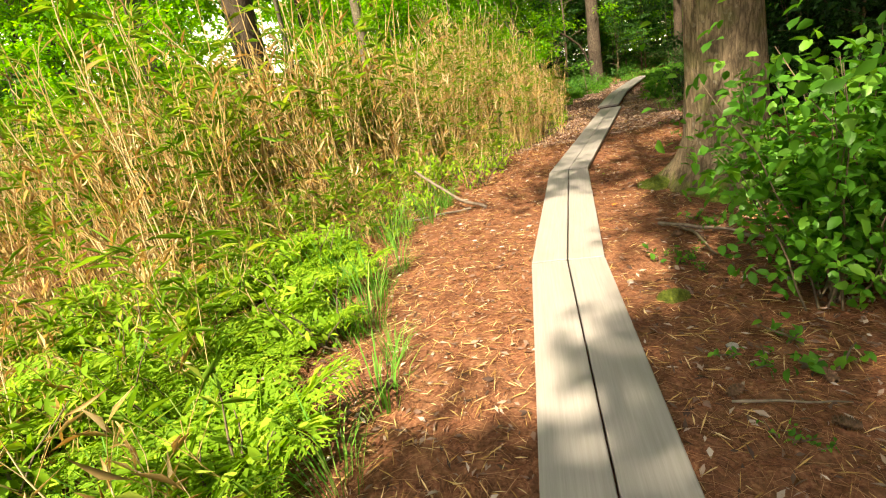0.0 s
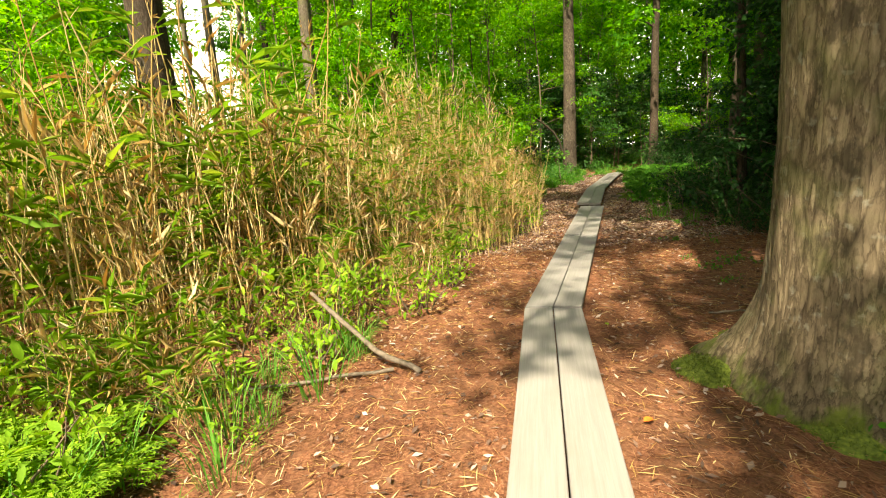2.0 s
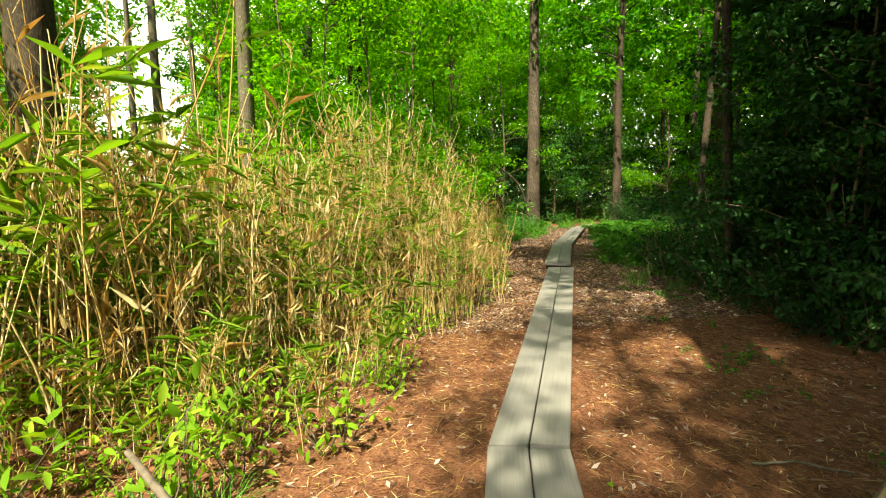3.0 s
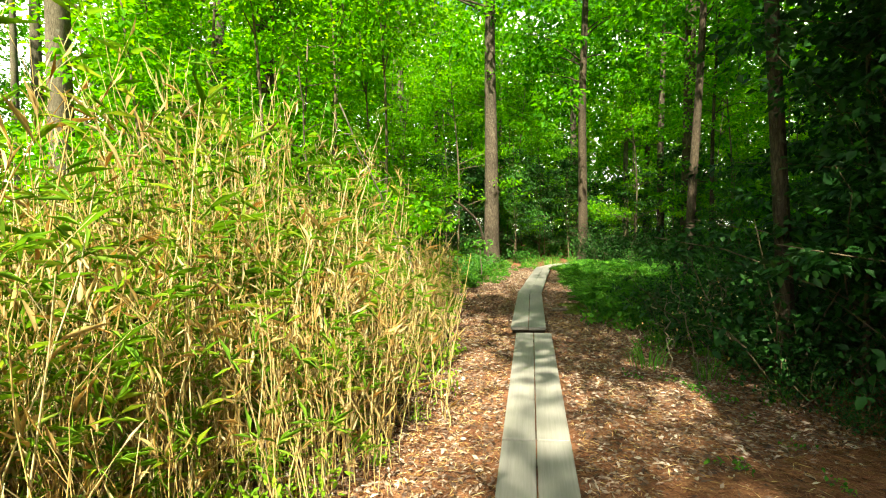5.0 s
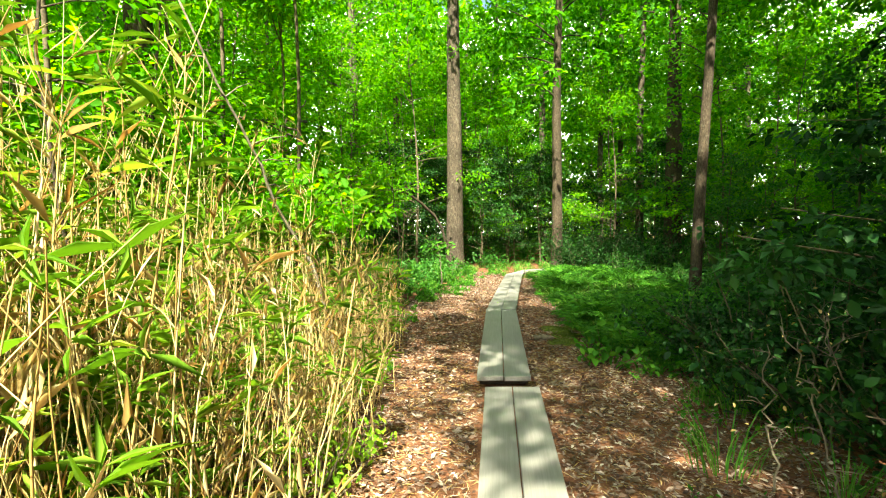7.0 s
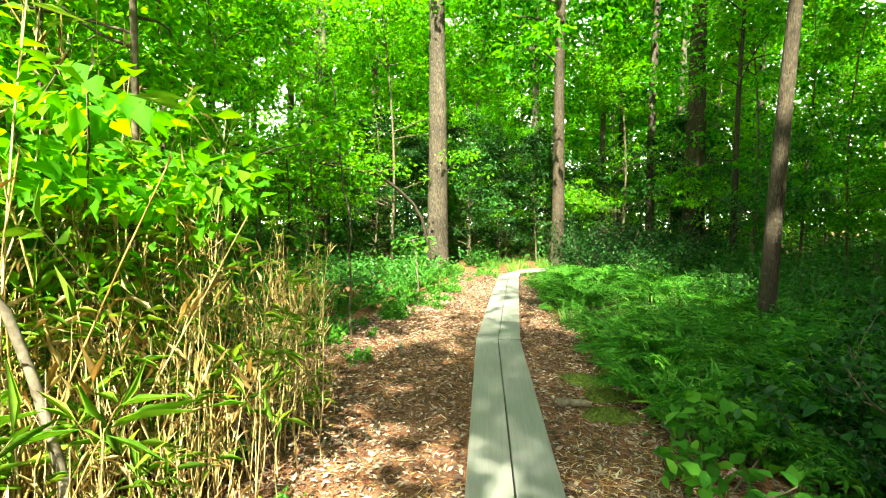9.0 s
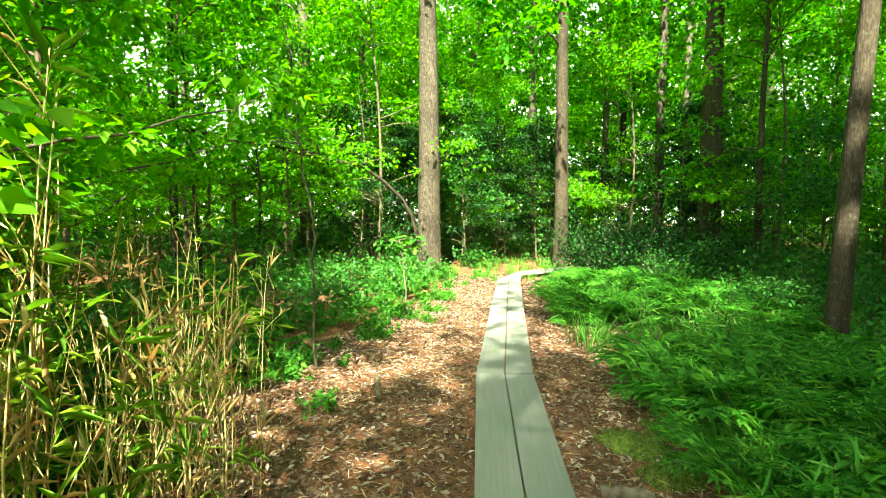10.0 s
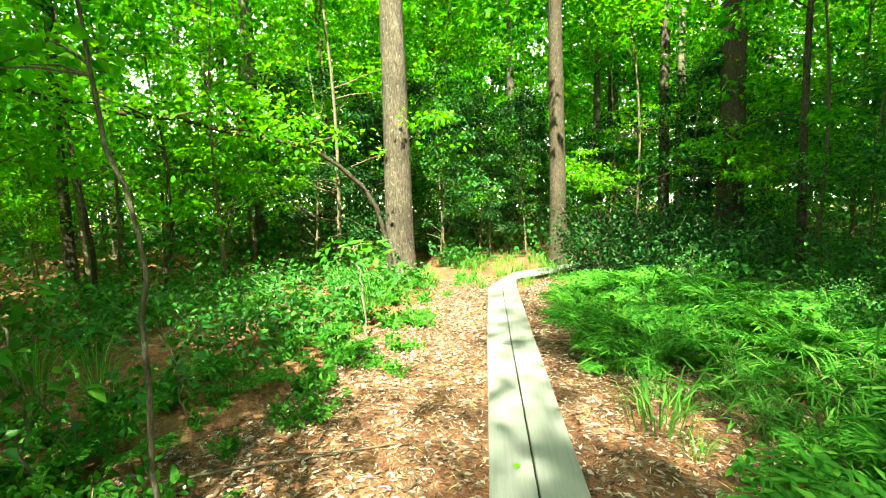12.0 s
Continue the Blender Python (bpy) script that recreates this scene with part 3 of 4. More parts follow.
set_at(canopy_tree("tall_tree", 27, 16, 0.13, BARK_GREY, CROWN, "unseen slim grey-barked tree added behind the start for shade", 0.70, 1.9, 40, 60, 0.2), -1.3, -3.9)
set_at(canopy_tree("tall_tree", 29, 17, 0.16, BARK_GREY, CROWN, "unseen slim grey-barked tree added behind the start for shade", 0.62, 2.4, 70, 70, 0.2), 0.8, -3.6)

# the wood all round: copies of a few trees
WOOD = [canopy_tree("tall_tree", 31, 20, 0.22, BARK_GREY, CROWN, "tall grey-barked woodland tree with a high leafy crown", 0.3, 3.8, 80, 64, 0.30),
        canopy_tree("tall_tree", 32, 18, 0.17, BARK_DARK, CROWN, "tall dark-barked woodland tree with a high leafy crown", 0.28, 3.4, 80, 64, 0.28),
        canopy_tree("pine_tree", 33, 22, 0.24, BARK_PINE, DARKENED_CROWN, "tall reddish-barked pine with a high crown", 0.45, 3.4, 70, 64, 0.28)]
for w in WOOD:
    w["group"] = "woodland trees"


def scatter_wood():
    rng = random.Random(5)
    spots = []
    tries = 0
    while len(spots) < 95 and tries < 6000:
        tries += 1
        x, y = rng.uniform(-32, 46), rng.uniform(-16, 62)
        lx, rx = left_x(y), right_x(y)
        if y < 25 and lx - 3.0 < x < rx + 2.6:
            continue
        if 6 < x < 17 and 20 < y < 31:
            continue
        if -6 < x < 8 and 16 < y < 31:
            continue
        if x < lx and y < 6 and x > -24:
            continue
        if x < lx and y < 17 and x > -9:
            continue
        if 12 < y < 60 and -1.1 - 0.075 * y < x + 0.33 * y - 1.7 < 0.5 + 0.05 * y:
            continue
        if any((x - a) ** 2 + (y - b) ** 2 < 9 for a, b in spots):
            continue
        spots.append((x, y))
    for i, (x, y) in enumerate(spots):
        src = WOOD[i % 3]
        m = placed(x, y, 0.0, rng.uniform(0, 360), rng.uniform(0.85, 1.2))
        if i < 3:
            src.matrix_basis = m
        else:
            copy_thing(src, m)
    # Extra trees added on the right, so their crowns keep that side dark
    for i, (x, y) in enumerate(((7.6, 7.2), (8.4, 4.6), (11.2, 8.2), (8.2, 2.9), (9.6, 6.0), (13.2, 7.6), (6.4, 2.2), (10.2, 1.6), (12.4, 5.0), (15.2, 8.0), (6.9, 5.2), (12.2, 12.4), (14.6, 14.4))):
        copy_thing(WOOD[i % 2], placed(x, y, 0.0, i * 77.0, 0.8 + 0.07 * (i % 4)))


scatter_wood()

YOUNG = [understory_tree("young_tree", 41, 6.5, 0.035, low=0.10, sprays=60, label="leafy young tree with layered bright green sprays"),
         understory_tree("young_tree", 42, 5.0, 0.028, "leafy young tree with layered bright green sprays", spread=1.8),
         understory_tree("young_tree", 43, 8.0, 0.045, low=0.12, label="leafy young tree with layered bright green sprays", spread=2.4, sprays=75),
         understory_tree("young_tree", 44, 3.6, 0.02, "small leafy sapling in the shade", SHRUB, 36, 50, 0.10, 1.4),
         understory_tree("young_tree", 45, 6.0, 0.035, "leafy young tree in deep shade, its leaf colour darkened", SHADED_SHRUB, 66, 64, 0.11, 2.0, low=0.08)]


def scatter_young():
    rng = random.Random(8)
    spots, used = [], set()
    tries = 0
    while len(spots) < 230 and tries < 12000:
        tries += 1
        x, y = rng.uniform(-16, 30), rng.uniform(2, 42)
        lx, rx = left_x(y), right_x(y)
        if y < 24 and lx - (1.6 if y < 15 else 2.7) < x < rx + 1.5:
            continue
        if 8 < x < 14.5 and 19 < y < 25.6:
            continue
        if x < lx and y < 13 and x > lx - 6:
            continue
        if x < lx and y < 9:
            continue
        if 12 < y < 60 and -1.1 - 0.075 * y < x + 0.33 * y - 1.7 < 0.5 + 0.05 * y:
            continue
        if x > rx and y < 6:
            continue
        if x < 4 and 14 < y < 27 and rng.random() < 0.55:
            continue
        if 1.5 < x < 8.6 and 18.8 < y < 24.6:
            continue
        if x > rx and 10.8 < y < 22 and x < rx + 6.0:
            continue
        if any((x - a) ** 2 + (y - b) ** 2 < 1.7 for a, b in spots):
            continue
        spots.append((x, y))
    spots += [(0.9, 19.6), (1.2, 16.6), (7.6, 26.6), (10.9, 26.8), (9.6, 28.2), (12.6, 27.6), (11.6, 30.0), (14.6, 27.2), (13.6, 29.6)]
    spots = [q for q in spots if not (11.0 < q[1] < 17.5 and left_x(q[1]) - 3.2 < q[0] < left_x(q[1]))]
    # leafy trees left of the walk; the first two are added for shade
    bright = [(2.4, 16.7), (2.2, 18.4), (-0.2, 13.6), (0.7, 14.4), (-0.7, 15.6), (1.7, 14.6), (-4.6, 9.6), (-6.2, 8.2), (-7.6, 10.6), (-5.6, 12.6)]
    for _ in range(34):
        y = rng.uniform(6.8, 10.8)
        spots.append((right_x(y) + rng.uniform(1.9, 7.5), y))
    for i, (x, y) in enumerate(spots + bright):
        # Right of the walk and past the bend, darker leaves stand in for shade
        k = i % 4
        if (x, y) in bright:
            k = i % 2
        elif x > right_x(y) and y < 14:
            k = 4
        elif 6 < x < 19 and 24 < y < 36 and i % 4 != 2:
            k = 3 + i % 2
        m = placed(x, y, ground_z(x, y), rng.uniform(0, 360), rng.uniform(0.8, 1.2))
        if k not in used:
            used.add(k)
            YOUNG[k].matrix_basis = m
        else:
            copy_thing(YOUNG[k], m)
    # Large leafy trees, several added to shade the ground beside the walk
    for x, y, size in ((3.2, 15.4, 0.8), (1.2, 13.6, 0.75), (2.3, 15.6, 0.85), (0.3, 15.6, 0.95), (3.1, 17.2, 0.8), (1.4, 18.0, 1.0), (-0.6, 20.4, 1.0), (1.4, 22.6, 1.1), (3.2, 26.4, 1.2), (5.6, 27.2, 1.1), (-2.4, 18.2, 1.0), (6.4, 29.0, 1.3), (0.4, 27.4, 1.3), (-3.4, 23.0, 1.1), (2.0, 30.0, 1.3), (11.6, 31.5, 1.3), (9.0, 31.0, 1.2)):
        copy_thing(YOUNG[2], placed(x, y, 0.0, rng.uniform(0, 360), size))


scatter_young()

# ---- cane thicket ----


def cane_shape(seed, stems, height, green):
    """The stalks one by one, the dry leaves with their twigs, and the green leaves of one clump."""
    rng = np.random.default_rng(seed)
    stalks, dl, gl = [], Geo(), Geo()
    for i in range(stems):
        a, r = rng.uniform(0, 6.28), 0.55 * rng.uniform() ** 0.6
        h = height * rng.choice([rng.uniform(0.25, 0.6), rng.uniform(0.65, 1.0), rng.uniform(0.95, 1.35)], p=[0.25, 0.5, 0.25])
        lean = rng.normal(size=2) * rng.choice([0.09, 0.17, 0.28], p=[0.65, 0.25, 0.10])
        s = np.linspace(0, 1, 6)
        kink = rng.normal(size=2) * 0.03
        pts = np.stack([math.cos(a) * r + lean[0] * h * s ** 1.3 + kink[0] * np.sin(s * 6), math.sin(a) * r + lean[1] * h * s ** 1.3 + kink[1] * np.sin(s * 6), h * s - 0.03], 1)
        st = Geo()
        st.tube(pts, np.linspace(0.0070, 0.0030, 6) * rng.uniform(0.5, 1.2), 4, False)
        stalks.append(st)
        fresh = rng.uniform() < green
        for k in range(rng.integers(2, 6)):
            f = rng.uniform(0.5, 1.0) if rng.uniform() < 0.85 else rng.uniform(0.15, 0.5)
            b = np.array([np.interp(f, s, pts[:, q]) for q in range(3)])
            aa = rng.uniform(0, 6.28)
            ln = rng.uniform(0.10, 0.42)
            d = np.array([math.cos(aa) * 0.45, math.sin(aa) * 0.45, rng.uniform(0.4, 1.3)])
            d /= np.linalg.norm(d)
            e = b + d * ln
            dl.tube(np.array([b, b + d * ln * 0.5 + [0, 0, 0.01], e]), (0.0026, 0.0020, 0.0012), 3, False)
            if fresh and rng.uniform() < 0.8:
                n = rng.integers(4, 9)
                fan = d * 0.5 + rng.normal(size=(n, 3)) * np.array([0.75, 0.75, 0.35])
                gl.leaves(e - d * ln * 0.3 * rng.uniform(0, 1, n)[:, None], fan, rng.normal(size=(n, 3)) * 0.5 + [0, 0, 1.0],
                          rng.uniform(0.10, 0.24, n), rng.uniform(0.008, 0.016, n), 0.15, 0.30)
            else:
                n = rng.integers(2, 5)
                fan = d + rng.normal(size=(n, 3)) * 0.35
                dl.leaves(b + d * ln * rng.uniform(0.3, 1.0, n)[:, None], fan, rng.normal(size=(n, 3)) + [0, 0, 0.6],
                          rng.uniform(0.07, 0.22, n), rng.uniform(0.003, 0.008, n), 0.1, 0.3)
    return stalks, dl, gl


def cane_clump(seed, stems=26, height=1.75, green=0.2, label="clump of dry straw-coloured cane stalks with withered leaves", single=False):
    """single: every stalk is a part of its own, for the clumps nearest the walk."""
    t = thing("cane_clump", label, "cane", "cane thicket")
    stalks, dl, gl = cane_shape(seed, stems, height, green)
    if single:
        for st in stalks:
            part("stalk", st, STRAW, t)
    else:
        part("stalk", joined(stalks), STRAW, t, kind="stuff")
    part("dry_foliage", dl, STRAW_LEAF, t, kind="stuff")
    part("green_foliage", gl, CANE_LEAF, t, "fresh green cane leaves", kind="stuff")
    return t


def cane_spots(rng, count):
    out = []
    while len(out) < count:
        y = rng.uniform(4.2, 19.0)
        d = abs(rng.gauss(0, 1.0)) * 2.3 + 0.05
        x = left_x(y) - d
        if y < 5.6 and d < 1.9:
            continue
        if y < 8.6 and d < 1.9 and rng.random() < 0.93:
            continue
        if y < 7.6 and d < 2.9 and rng.random() < 0.7:
            continue
        if y < 10.0 and rng.random() < 0.25:
            continue
        if d < 1.1 and rng.random() < (0.5 if y < 12 else 0.42):
            continue
        if y > 12.2 and rng.random() < 0.45:
            continue
        if y > 15.6 and rng.random() < (y - 14.8) / 2.0:
            continue
        if (x + 3.2) ** 2 + (y - 11.2) ** 2 < 0.3:
            continue
        out.append((x, y, d))
    return out


def scatter_canes():
    mixed = "clump of cane with dry stalks and fresh green leaves"
    kinds = [cane_clump(100 + i, 19, 1.7, 0.24) for i in range(4)] + [cane_clump(110 + i, 15, 1.75, 0.68, mixed) for i in range(3)]
    kinds += [cane_clump(120, 13, 1.6, 0.12, single=True), cane_clump(121, 12, 1.6, 0.55, mixed, single=True)]
    kinds += [cane_clump(124 + i, 13, 2.5, 0.92, "tall clump of leafy green cane behind the dry stalks") for i in range(2)]
    rng = random.Random(12)
    used = [False] * len(kinds)
    near = 0
    spots = sorted(cane_spots(rng, 400), key=lambda q: q[2])
    for x, y, d in spots[:300]:
        lush = rng.random() < (0.42 if y < 8.0 else 0.62 if y < 12.0 else 0.88)
        tall = d > 1.5 and y > 10.0 and rng.random() < 0.4
        if tall:
            k = 9 + rng.randrange(2)
        elif near < 36 and y > 8:
            k = 8 if lush else 7
            near += 1
        else:
            k = 4 + rng.randrange(3) if lush else rng.randrange(4)
        m = placed(x, y, ground_z(x, y), rng.uniform(0, 360), rng.uniform(0.75, 1.2) * (0.82 if d < 1.2 else 1.38 if d > 2.0 and y < 9.0 else 1.0))
        if not used[k]:
            kinds[k].matrix_basis, used[k] = m, True
        else:
            copy_thing(kinds[k], m)
    far = thing("cane_thicket", "dense thicket of dry straw-coloured cane", "cane", kind="stuff")
    shapes = [cane_shape(130 + i, 16, 1.9, 0.6) for i in range(3)]
    st, dl, gl = Geo(), Geo(), Geo()
    for i, (x, y, d) in enumerate(spots[300:]):
        a, z = rng.uniform(0, 6.28), ground_z(x, y)
        c, s_ = math.cos(a), math.sin(a)
        stalks, q, r = shapes[i % 3]
        for src, dst in ((joined(stalks), st), (q, dl), (r, gl)):
            v = np.concatenate(src.v)
            dst.add(np.stack([v[:, 0] * c - v[:, 1] * s_ + x, v[:, 0] * s_ + v[:, 1] * c + y, v[:, 2] + z], 1), [[0]])
            dst.f.pop()
            dst.f.extend([[k + dst.n - len(v) for k in fc] for fc in src.f])
    part("stalk", st, STRAW, far, kind="stuff")
    part("dry_foliage", dl, STRAW_LEAF, far, kind="stuff")
    part("green_foliage", gl, CANE_LEAF, far, kind="stuff")


scatter_canes()

# ---- ferns, shrubs, herbs and grass ----


def fern(seed, mat, fronds=7, length=0.5, label="bright green fern with finely divided fronds"):
    rng = np.random.default_rng(seed)
    t = thing("fern", label, "fern", "ferns")
    for i in range(fronds):
        st, lf = Geo(), Geo()
        a = i * 6.28 / fronds + rng.uniform(-0.4, 0.4)
        ln = length * rng.uniform(0.6, 1.2)
        rise = rng.uniform(0.55, 1.0)
        s = np.linspace(0, 1, 7)
        out = ln * s * 0.8
        curl = rng.normal() * 0.25
        pts = np.stack([math.cos(a) * out - math.sin(a) * curl * out * s, math.sin(a) * out + math.cos(a) * curl * out * s, ln * (rise * s - 0.45 * s ** 2.4)], 1)
        st.tube(pts, np.linspace(0.003, 0.001, 7), 3, False)
        n, m = 12, 3
        f = np.linspace(0.22, 0.97, n)
        b = np.stack([np.interp(f, s, pts[:, q]) for q in range(3)], 1)
        ax = np.stack([np.gradient(b[:, q]) for q in range(3)], 1)
        ax /= np.linalg.norm(ax, axis=1)[:, None]
        side = np.cross(ax, [0, 0, 1.0])
        side /= np.linalg.norm(side, axis=1)[:, None]
        up = np.cross(side, ax)
        wl = (ln * 0.30 * np.sin(math.pi * (0.25 + 0.70 * (f - 0.22) / 0.75)) + 0.012) * rng.uniform(0.75, 1.15, n)
        for sg in (1, -1):
            pin = side * sg + ax * 0.45 - up * 0.12 + rng.normal(size=(n, 3)) * 0.12
            pin /= np.linalg.norm(pin, axis=1)[:, None]
            lf.leaves(b, pin, up, wl, wl * 0.10 + 0.002, 0.1, 0.15)
            for q in np.linspace(0.12, 0.85, m):
                small = wl * (0.52 - 0.34 * q)
                for s2 in (1, -1):
                    lf.leaves(b + pin * (wl * q)[:, None], ax * s2 + pin * 0.7 + rng.normal(size=(n, 3)) * 0.15, up + rng.normal(size=(n, 3)) * 0.25, small, small * 0.34, 0.1, 0.15)
        part("frond", joined([st, lf]), mat, t)
    return t


def shrub(name, seed, mat, height=1.0, spread=0.7, stems=9, leaf=0.07, per=60, label="leafy green shrub", category="shrub", group="shrubs", six=True, wide=0.6):
    rng = np.random.default_rng(seed)
    t = thing(name, label, category, group)
    st, lf = Geo(), Geo()
    for i in range(stems):
        a = rng.uniform(0, 6.28)
        lp = limb_pts(rng, (rng.normal() * 0.06, rng.normal() * 0.06, -0.02), (math.cos(a) * spread / height, math.sin(a) * spread / height, 1.0), height * rng.uniform(0.6, 1.15), 6)
        st.tube(lp, np.linspace(0.008, 0.002, len(lp)), 4)
        f = rng.uniform(0.25, 1.0, per)
        s = np.linspace(0, 1, len(lp))
        b = np.stack([np.interp(f, s, lp[:, q]) for q in range(3)], 1) + rng.normal(size=(per, 3)) * 0.09 * height
        way = rng.normal(size=(per, 3)) + [0, 0, 0.1]
        ln = leaf * rng.uniform(0.6, 1.25, per)
        lf.leaves(b, way, rng.normal(size=(per, 3)) * 0.45 + [0, 0, 1], ln, ln * wide, 0.15, 0.2, six)
    part("stem", st, TWIG, t, kind="stuff")
    part("foliage", lf, mat, t, kind="stuff")
    return t


def grass_tuft(seed, blades=60, height=0.45, label="tuft of long green grass", broad=0.0045):
    rng = np.random.default_rng(seed)
    t = thing("grass_tuft", label, "grass", "grass tufts")
    g = Geo()
    for i in range(blades):
        a, r = rng.uniform(0, 6.28), (0.16 if broad < 0.006 else 0.26) * rng.uniform() ** 0.5
        h = height * rng.uniform(0.5, 1.2)
        out = rng.uniform(0.2, 0.8) * h
        w = rng.uniform(0.45, 1.0) * broad
        c, s_ = math.cos(a), math.sin(a)
        p = [np.array([c * r + c * out * q ** 1.6, s_ * r + s_ * out * q ** 1.6, h * (q - 0.35 * q ** 3)]) for q in (0, 0.4, 0.75, 1.0)]
        sd = np.array([-s_, c, 0]) * w
        vs = [p[0] - sd, p[0] + sd, p[1] - sd, p[1] + sd, p[2] - sd * 0.7, p[2] + sd * 0.7, p[3]]
        g.add(vs, [(0, 1, 3), (0, 3, 2), (2, 3, 5), (2, 5, 4), (4, 5, 6)])
    part("blade", g, GRASS, t, kind="stuff")
    return t


def sow(kinds, spots, rng, lo=0.75, hi=1.25):
    """Sets the given plants out over the spots: the first of each kind itself, then copies."""
    used = [False] * len(kinds)
    for x, y in spots:
        k = rng.randrange(len(kinds))
        m = placed(x, y, ground_z(x, y), rng.uniform(0, 360), rng.uniform(lo, hi))
        if used[k]:
            copy_thing(kinds[k], m)
        else:
            kinds[k].matrix_basis, used[k] = m, True
    for k, ob in enumerate(kinds):
        if not used[k]:
            for o in (*ob.children_recursive, ob):
                bpy.data.objects.remove(o)


def in_band(rng, n, y0, y1, side, d0, d1, power=1.0):
    out = []
    for _ in range(n):
        y = rng.uniform(y0, y1)
        d = d0 + (d1 - d0) * rng.random() ** power
        out.append((left_x(y) - d, y) if side < 0 else (right_x(y) + d, y))
    return out


prng = random.Random(21)
# bright ferns and herbs at the start of the walk
sow([fern(200 + i, FERN, 8, 0.5) for i in range(5)], in_band(prng, 92, 0.5, 4.9, -1, 0.25, 2.7, 0.8), prng, 0.65, 1.4)
sow([shrub("herb", 210 + i, FERN, 0.42, 0.35, 7, 0.06, 14, "bright green leafy herb", "herb", "herbs", wide=0.45) for i in range(4)],
    in_band(prng, 40, 0.6, 6.0, -1, -0.1, 3.8) + in_band(prng, 50, 5.0, 14.0, -1, -0.1, 1.3), prng, 0.5, 1.2)
sow([grass_tuft(265, 40, 0.4), grass_tuft(266, 50, 0.5)], in_band(prng, 70, 0.5, 6.5, -1, -0.1, 3.0), prng, 0.6, 1.3)
sow([cane_clump(140, 14, 0.9, 0.75, "short cane shoots with green leaves among ferns"), cane_clump(141, 12, 0.7, 0.3, "short dry cane shoots among ferns")],
    in_band(prng, 26, 4.6, 9.0, -1, 0.3, 2.2) + in_band(prng, 22, 0.7, 4.4, -1, 0.5, 3.0), prng, 0.6, 1.1)
sow([shrub("weed", 280 + i, FERN, 0.8, 0.25, 4, 0.11, 18, "tall bright green weed with pointed leaves", "weed", "weeds", wide=0.36) for i in range(3)],
    in_band(prng, 16, 1.6, 5.5, -1, 0.3, 2.6) + in_band(prng, 14, 5.5, 13.0, -1, 0.2, 1.8), prng, 0.7, 1.15)
# leafy bush on the near side of the broad tree
sow([shrub("broadleaf_shrub", 220 + i, BUSH, 1.6, 0.34, 17, 0.085, 95, "dense glossy broad-leaved green shrub beside the path") for i in range(3)],
    [(1.98, 2.22), (2.32, 2.05), (2.22, 2.55), (2.62, 2.35), (2.75, 1.9), (2.95, 2.25)], prng, 0.85, 1.05)
sow([shrub("herb", 215 + i, SHADED_FERN, 0.2, 0.3, 5, 0.05, 8, "small low green herb on pine needles", "herb", "herbs") for i in range(3)],
    in_band(prng, 34, 0.6, 5.0, 1, -0.5, 0.9) + in_band(prng, 14, 5.5, 12.0, 1, -0.6, 0.4) + in_band(prng, 40, 9.6, 13.2, 1, 0.1, 2.0), prng, 0.4, 1.2)
# shade shrubs along the far side; most have leaf colour darkened for shade
sow([shrub("shade_shrub", 230 + i, SHADED_SHRUB, 0.9, 0.8, 12, 0.055, 70, "shrub in deep shade under the trees, its leaf colour darkened") for i in range(3)],
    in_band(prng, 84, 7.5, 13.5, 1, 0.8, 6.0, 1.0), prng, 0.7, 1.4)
sow([shrub("shade_shrub", 234 + i, SHRUB, 0.9, 0.8, 12, 0.055, 70, "leafy green shrub under the trees") for i in range(3)],
    in_band(prng, 50, 14.5, 24.0, 1, 2.2, 7.5), prng, 0.7, 1.2)
sow([shrub("shade_shrub", 240 + i, SHADED_SHRUB, 1.5, 1.1, 16, 0.075, 100, "dense rounded bush, its green leaf colour darkened for shade") for i in range(2)],
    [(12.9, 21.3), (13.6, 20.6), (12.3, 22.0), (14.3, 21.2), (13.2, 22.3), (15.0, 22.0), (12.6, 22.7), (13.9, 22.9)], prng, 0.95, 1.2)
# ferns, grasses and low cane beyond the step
sow([fern(250 + i, SHADED_FERN, 8, 0.56, "mid-green shade fern with feathery fronds") for i in range(5)], in_band(prng, 150, 12.5, 21.5, 1, 0.15, 3.6, 0.9), prng, 0.7, 1.35)
sow([grass_tuft(260 + i, 60, 0.32) for i in range(3)], in_band(prng, 60, 13.5, 22.0, 1, 0.0, 3.0) + in_band(prng, 18, 9.8, 13.0, 1, 0.1, 2.2) + in_band(prng, 60, 22.6, 26.5, -1, -3.5, 3.0), prng, 0.7, 1.4)
sow([grass_tuft(150 + i, 46, 0.5, "low clump of broad green cane leaves", 0.011) for i in range(3)], in_band(prng, 48, 14.5, 22.0, 1, 0.2, 3.4), prng, 0.5, 0.95)
sow([shrub("low_cane", 142 + i, GRASS, 0.42, 0.5, 9, 0.19, 15, "low spread of green cane leaves among ferns", "cane", "low cane", True, 0.085) for i in range(4)],
    in_band(prng, 95, 14.0, 22.0, 1, 0.15, 3.6), prng, 0.7, 1.25)
sow([shrub("herb", 275 + i, SHADED_FERN, 0.36, 0.45, 7, 0.085, 18, "low leafy green plant among ferns", "herb", "herbs") for i in range(3)],
    in_band(prng, 60, 12.4, 20.0, 1, 0.0, 3.0), prng, 0.6, 1.2)
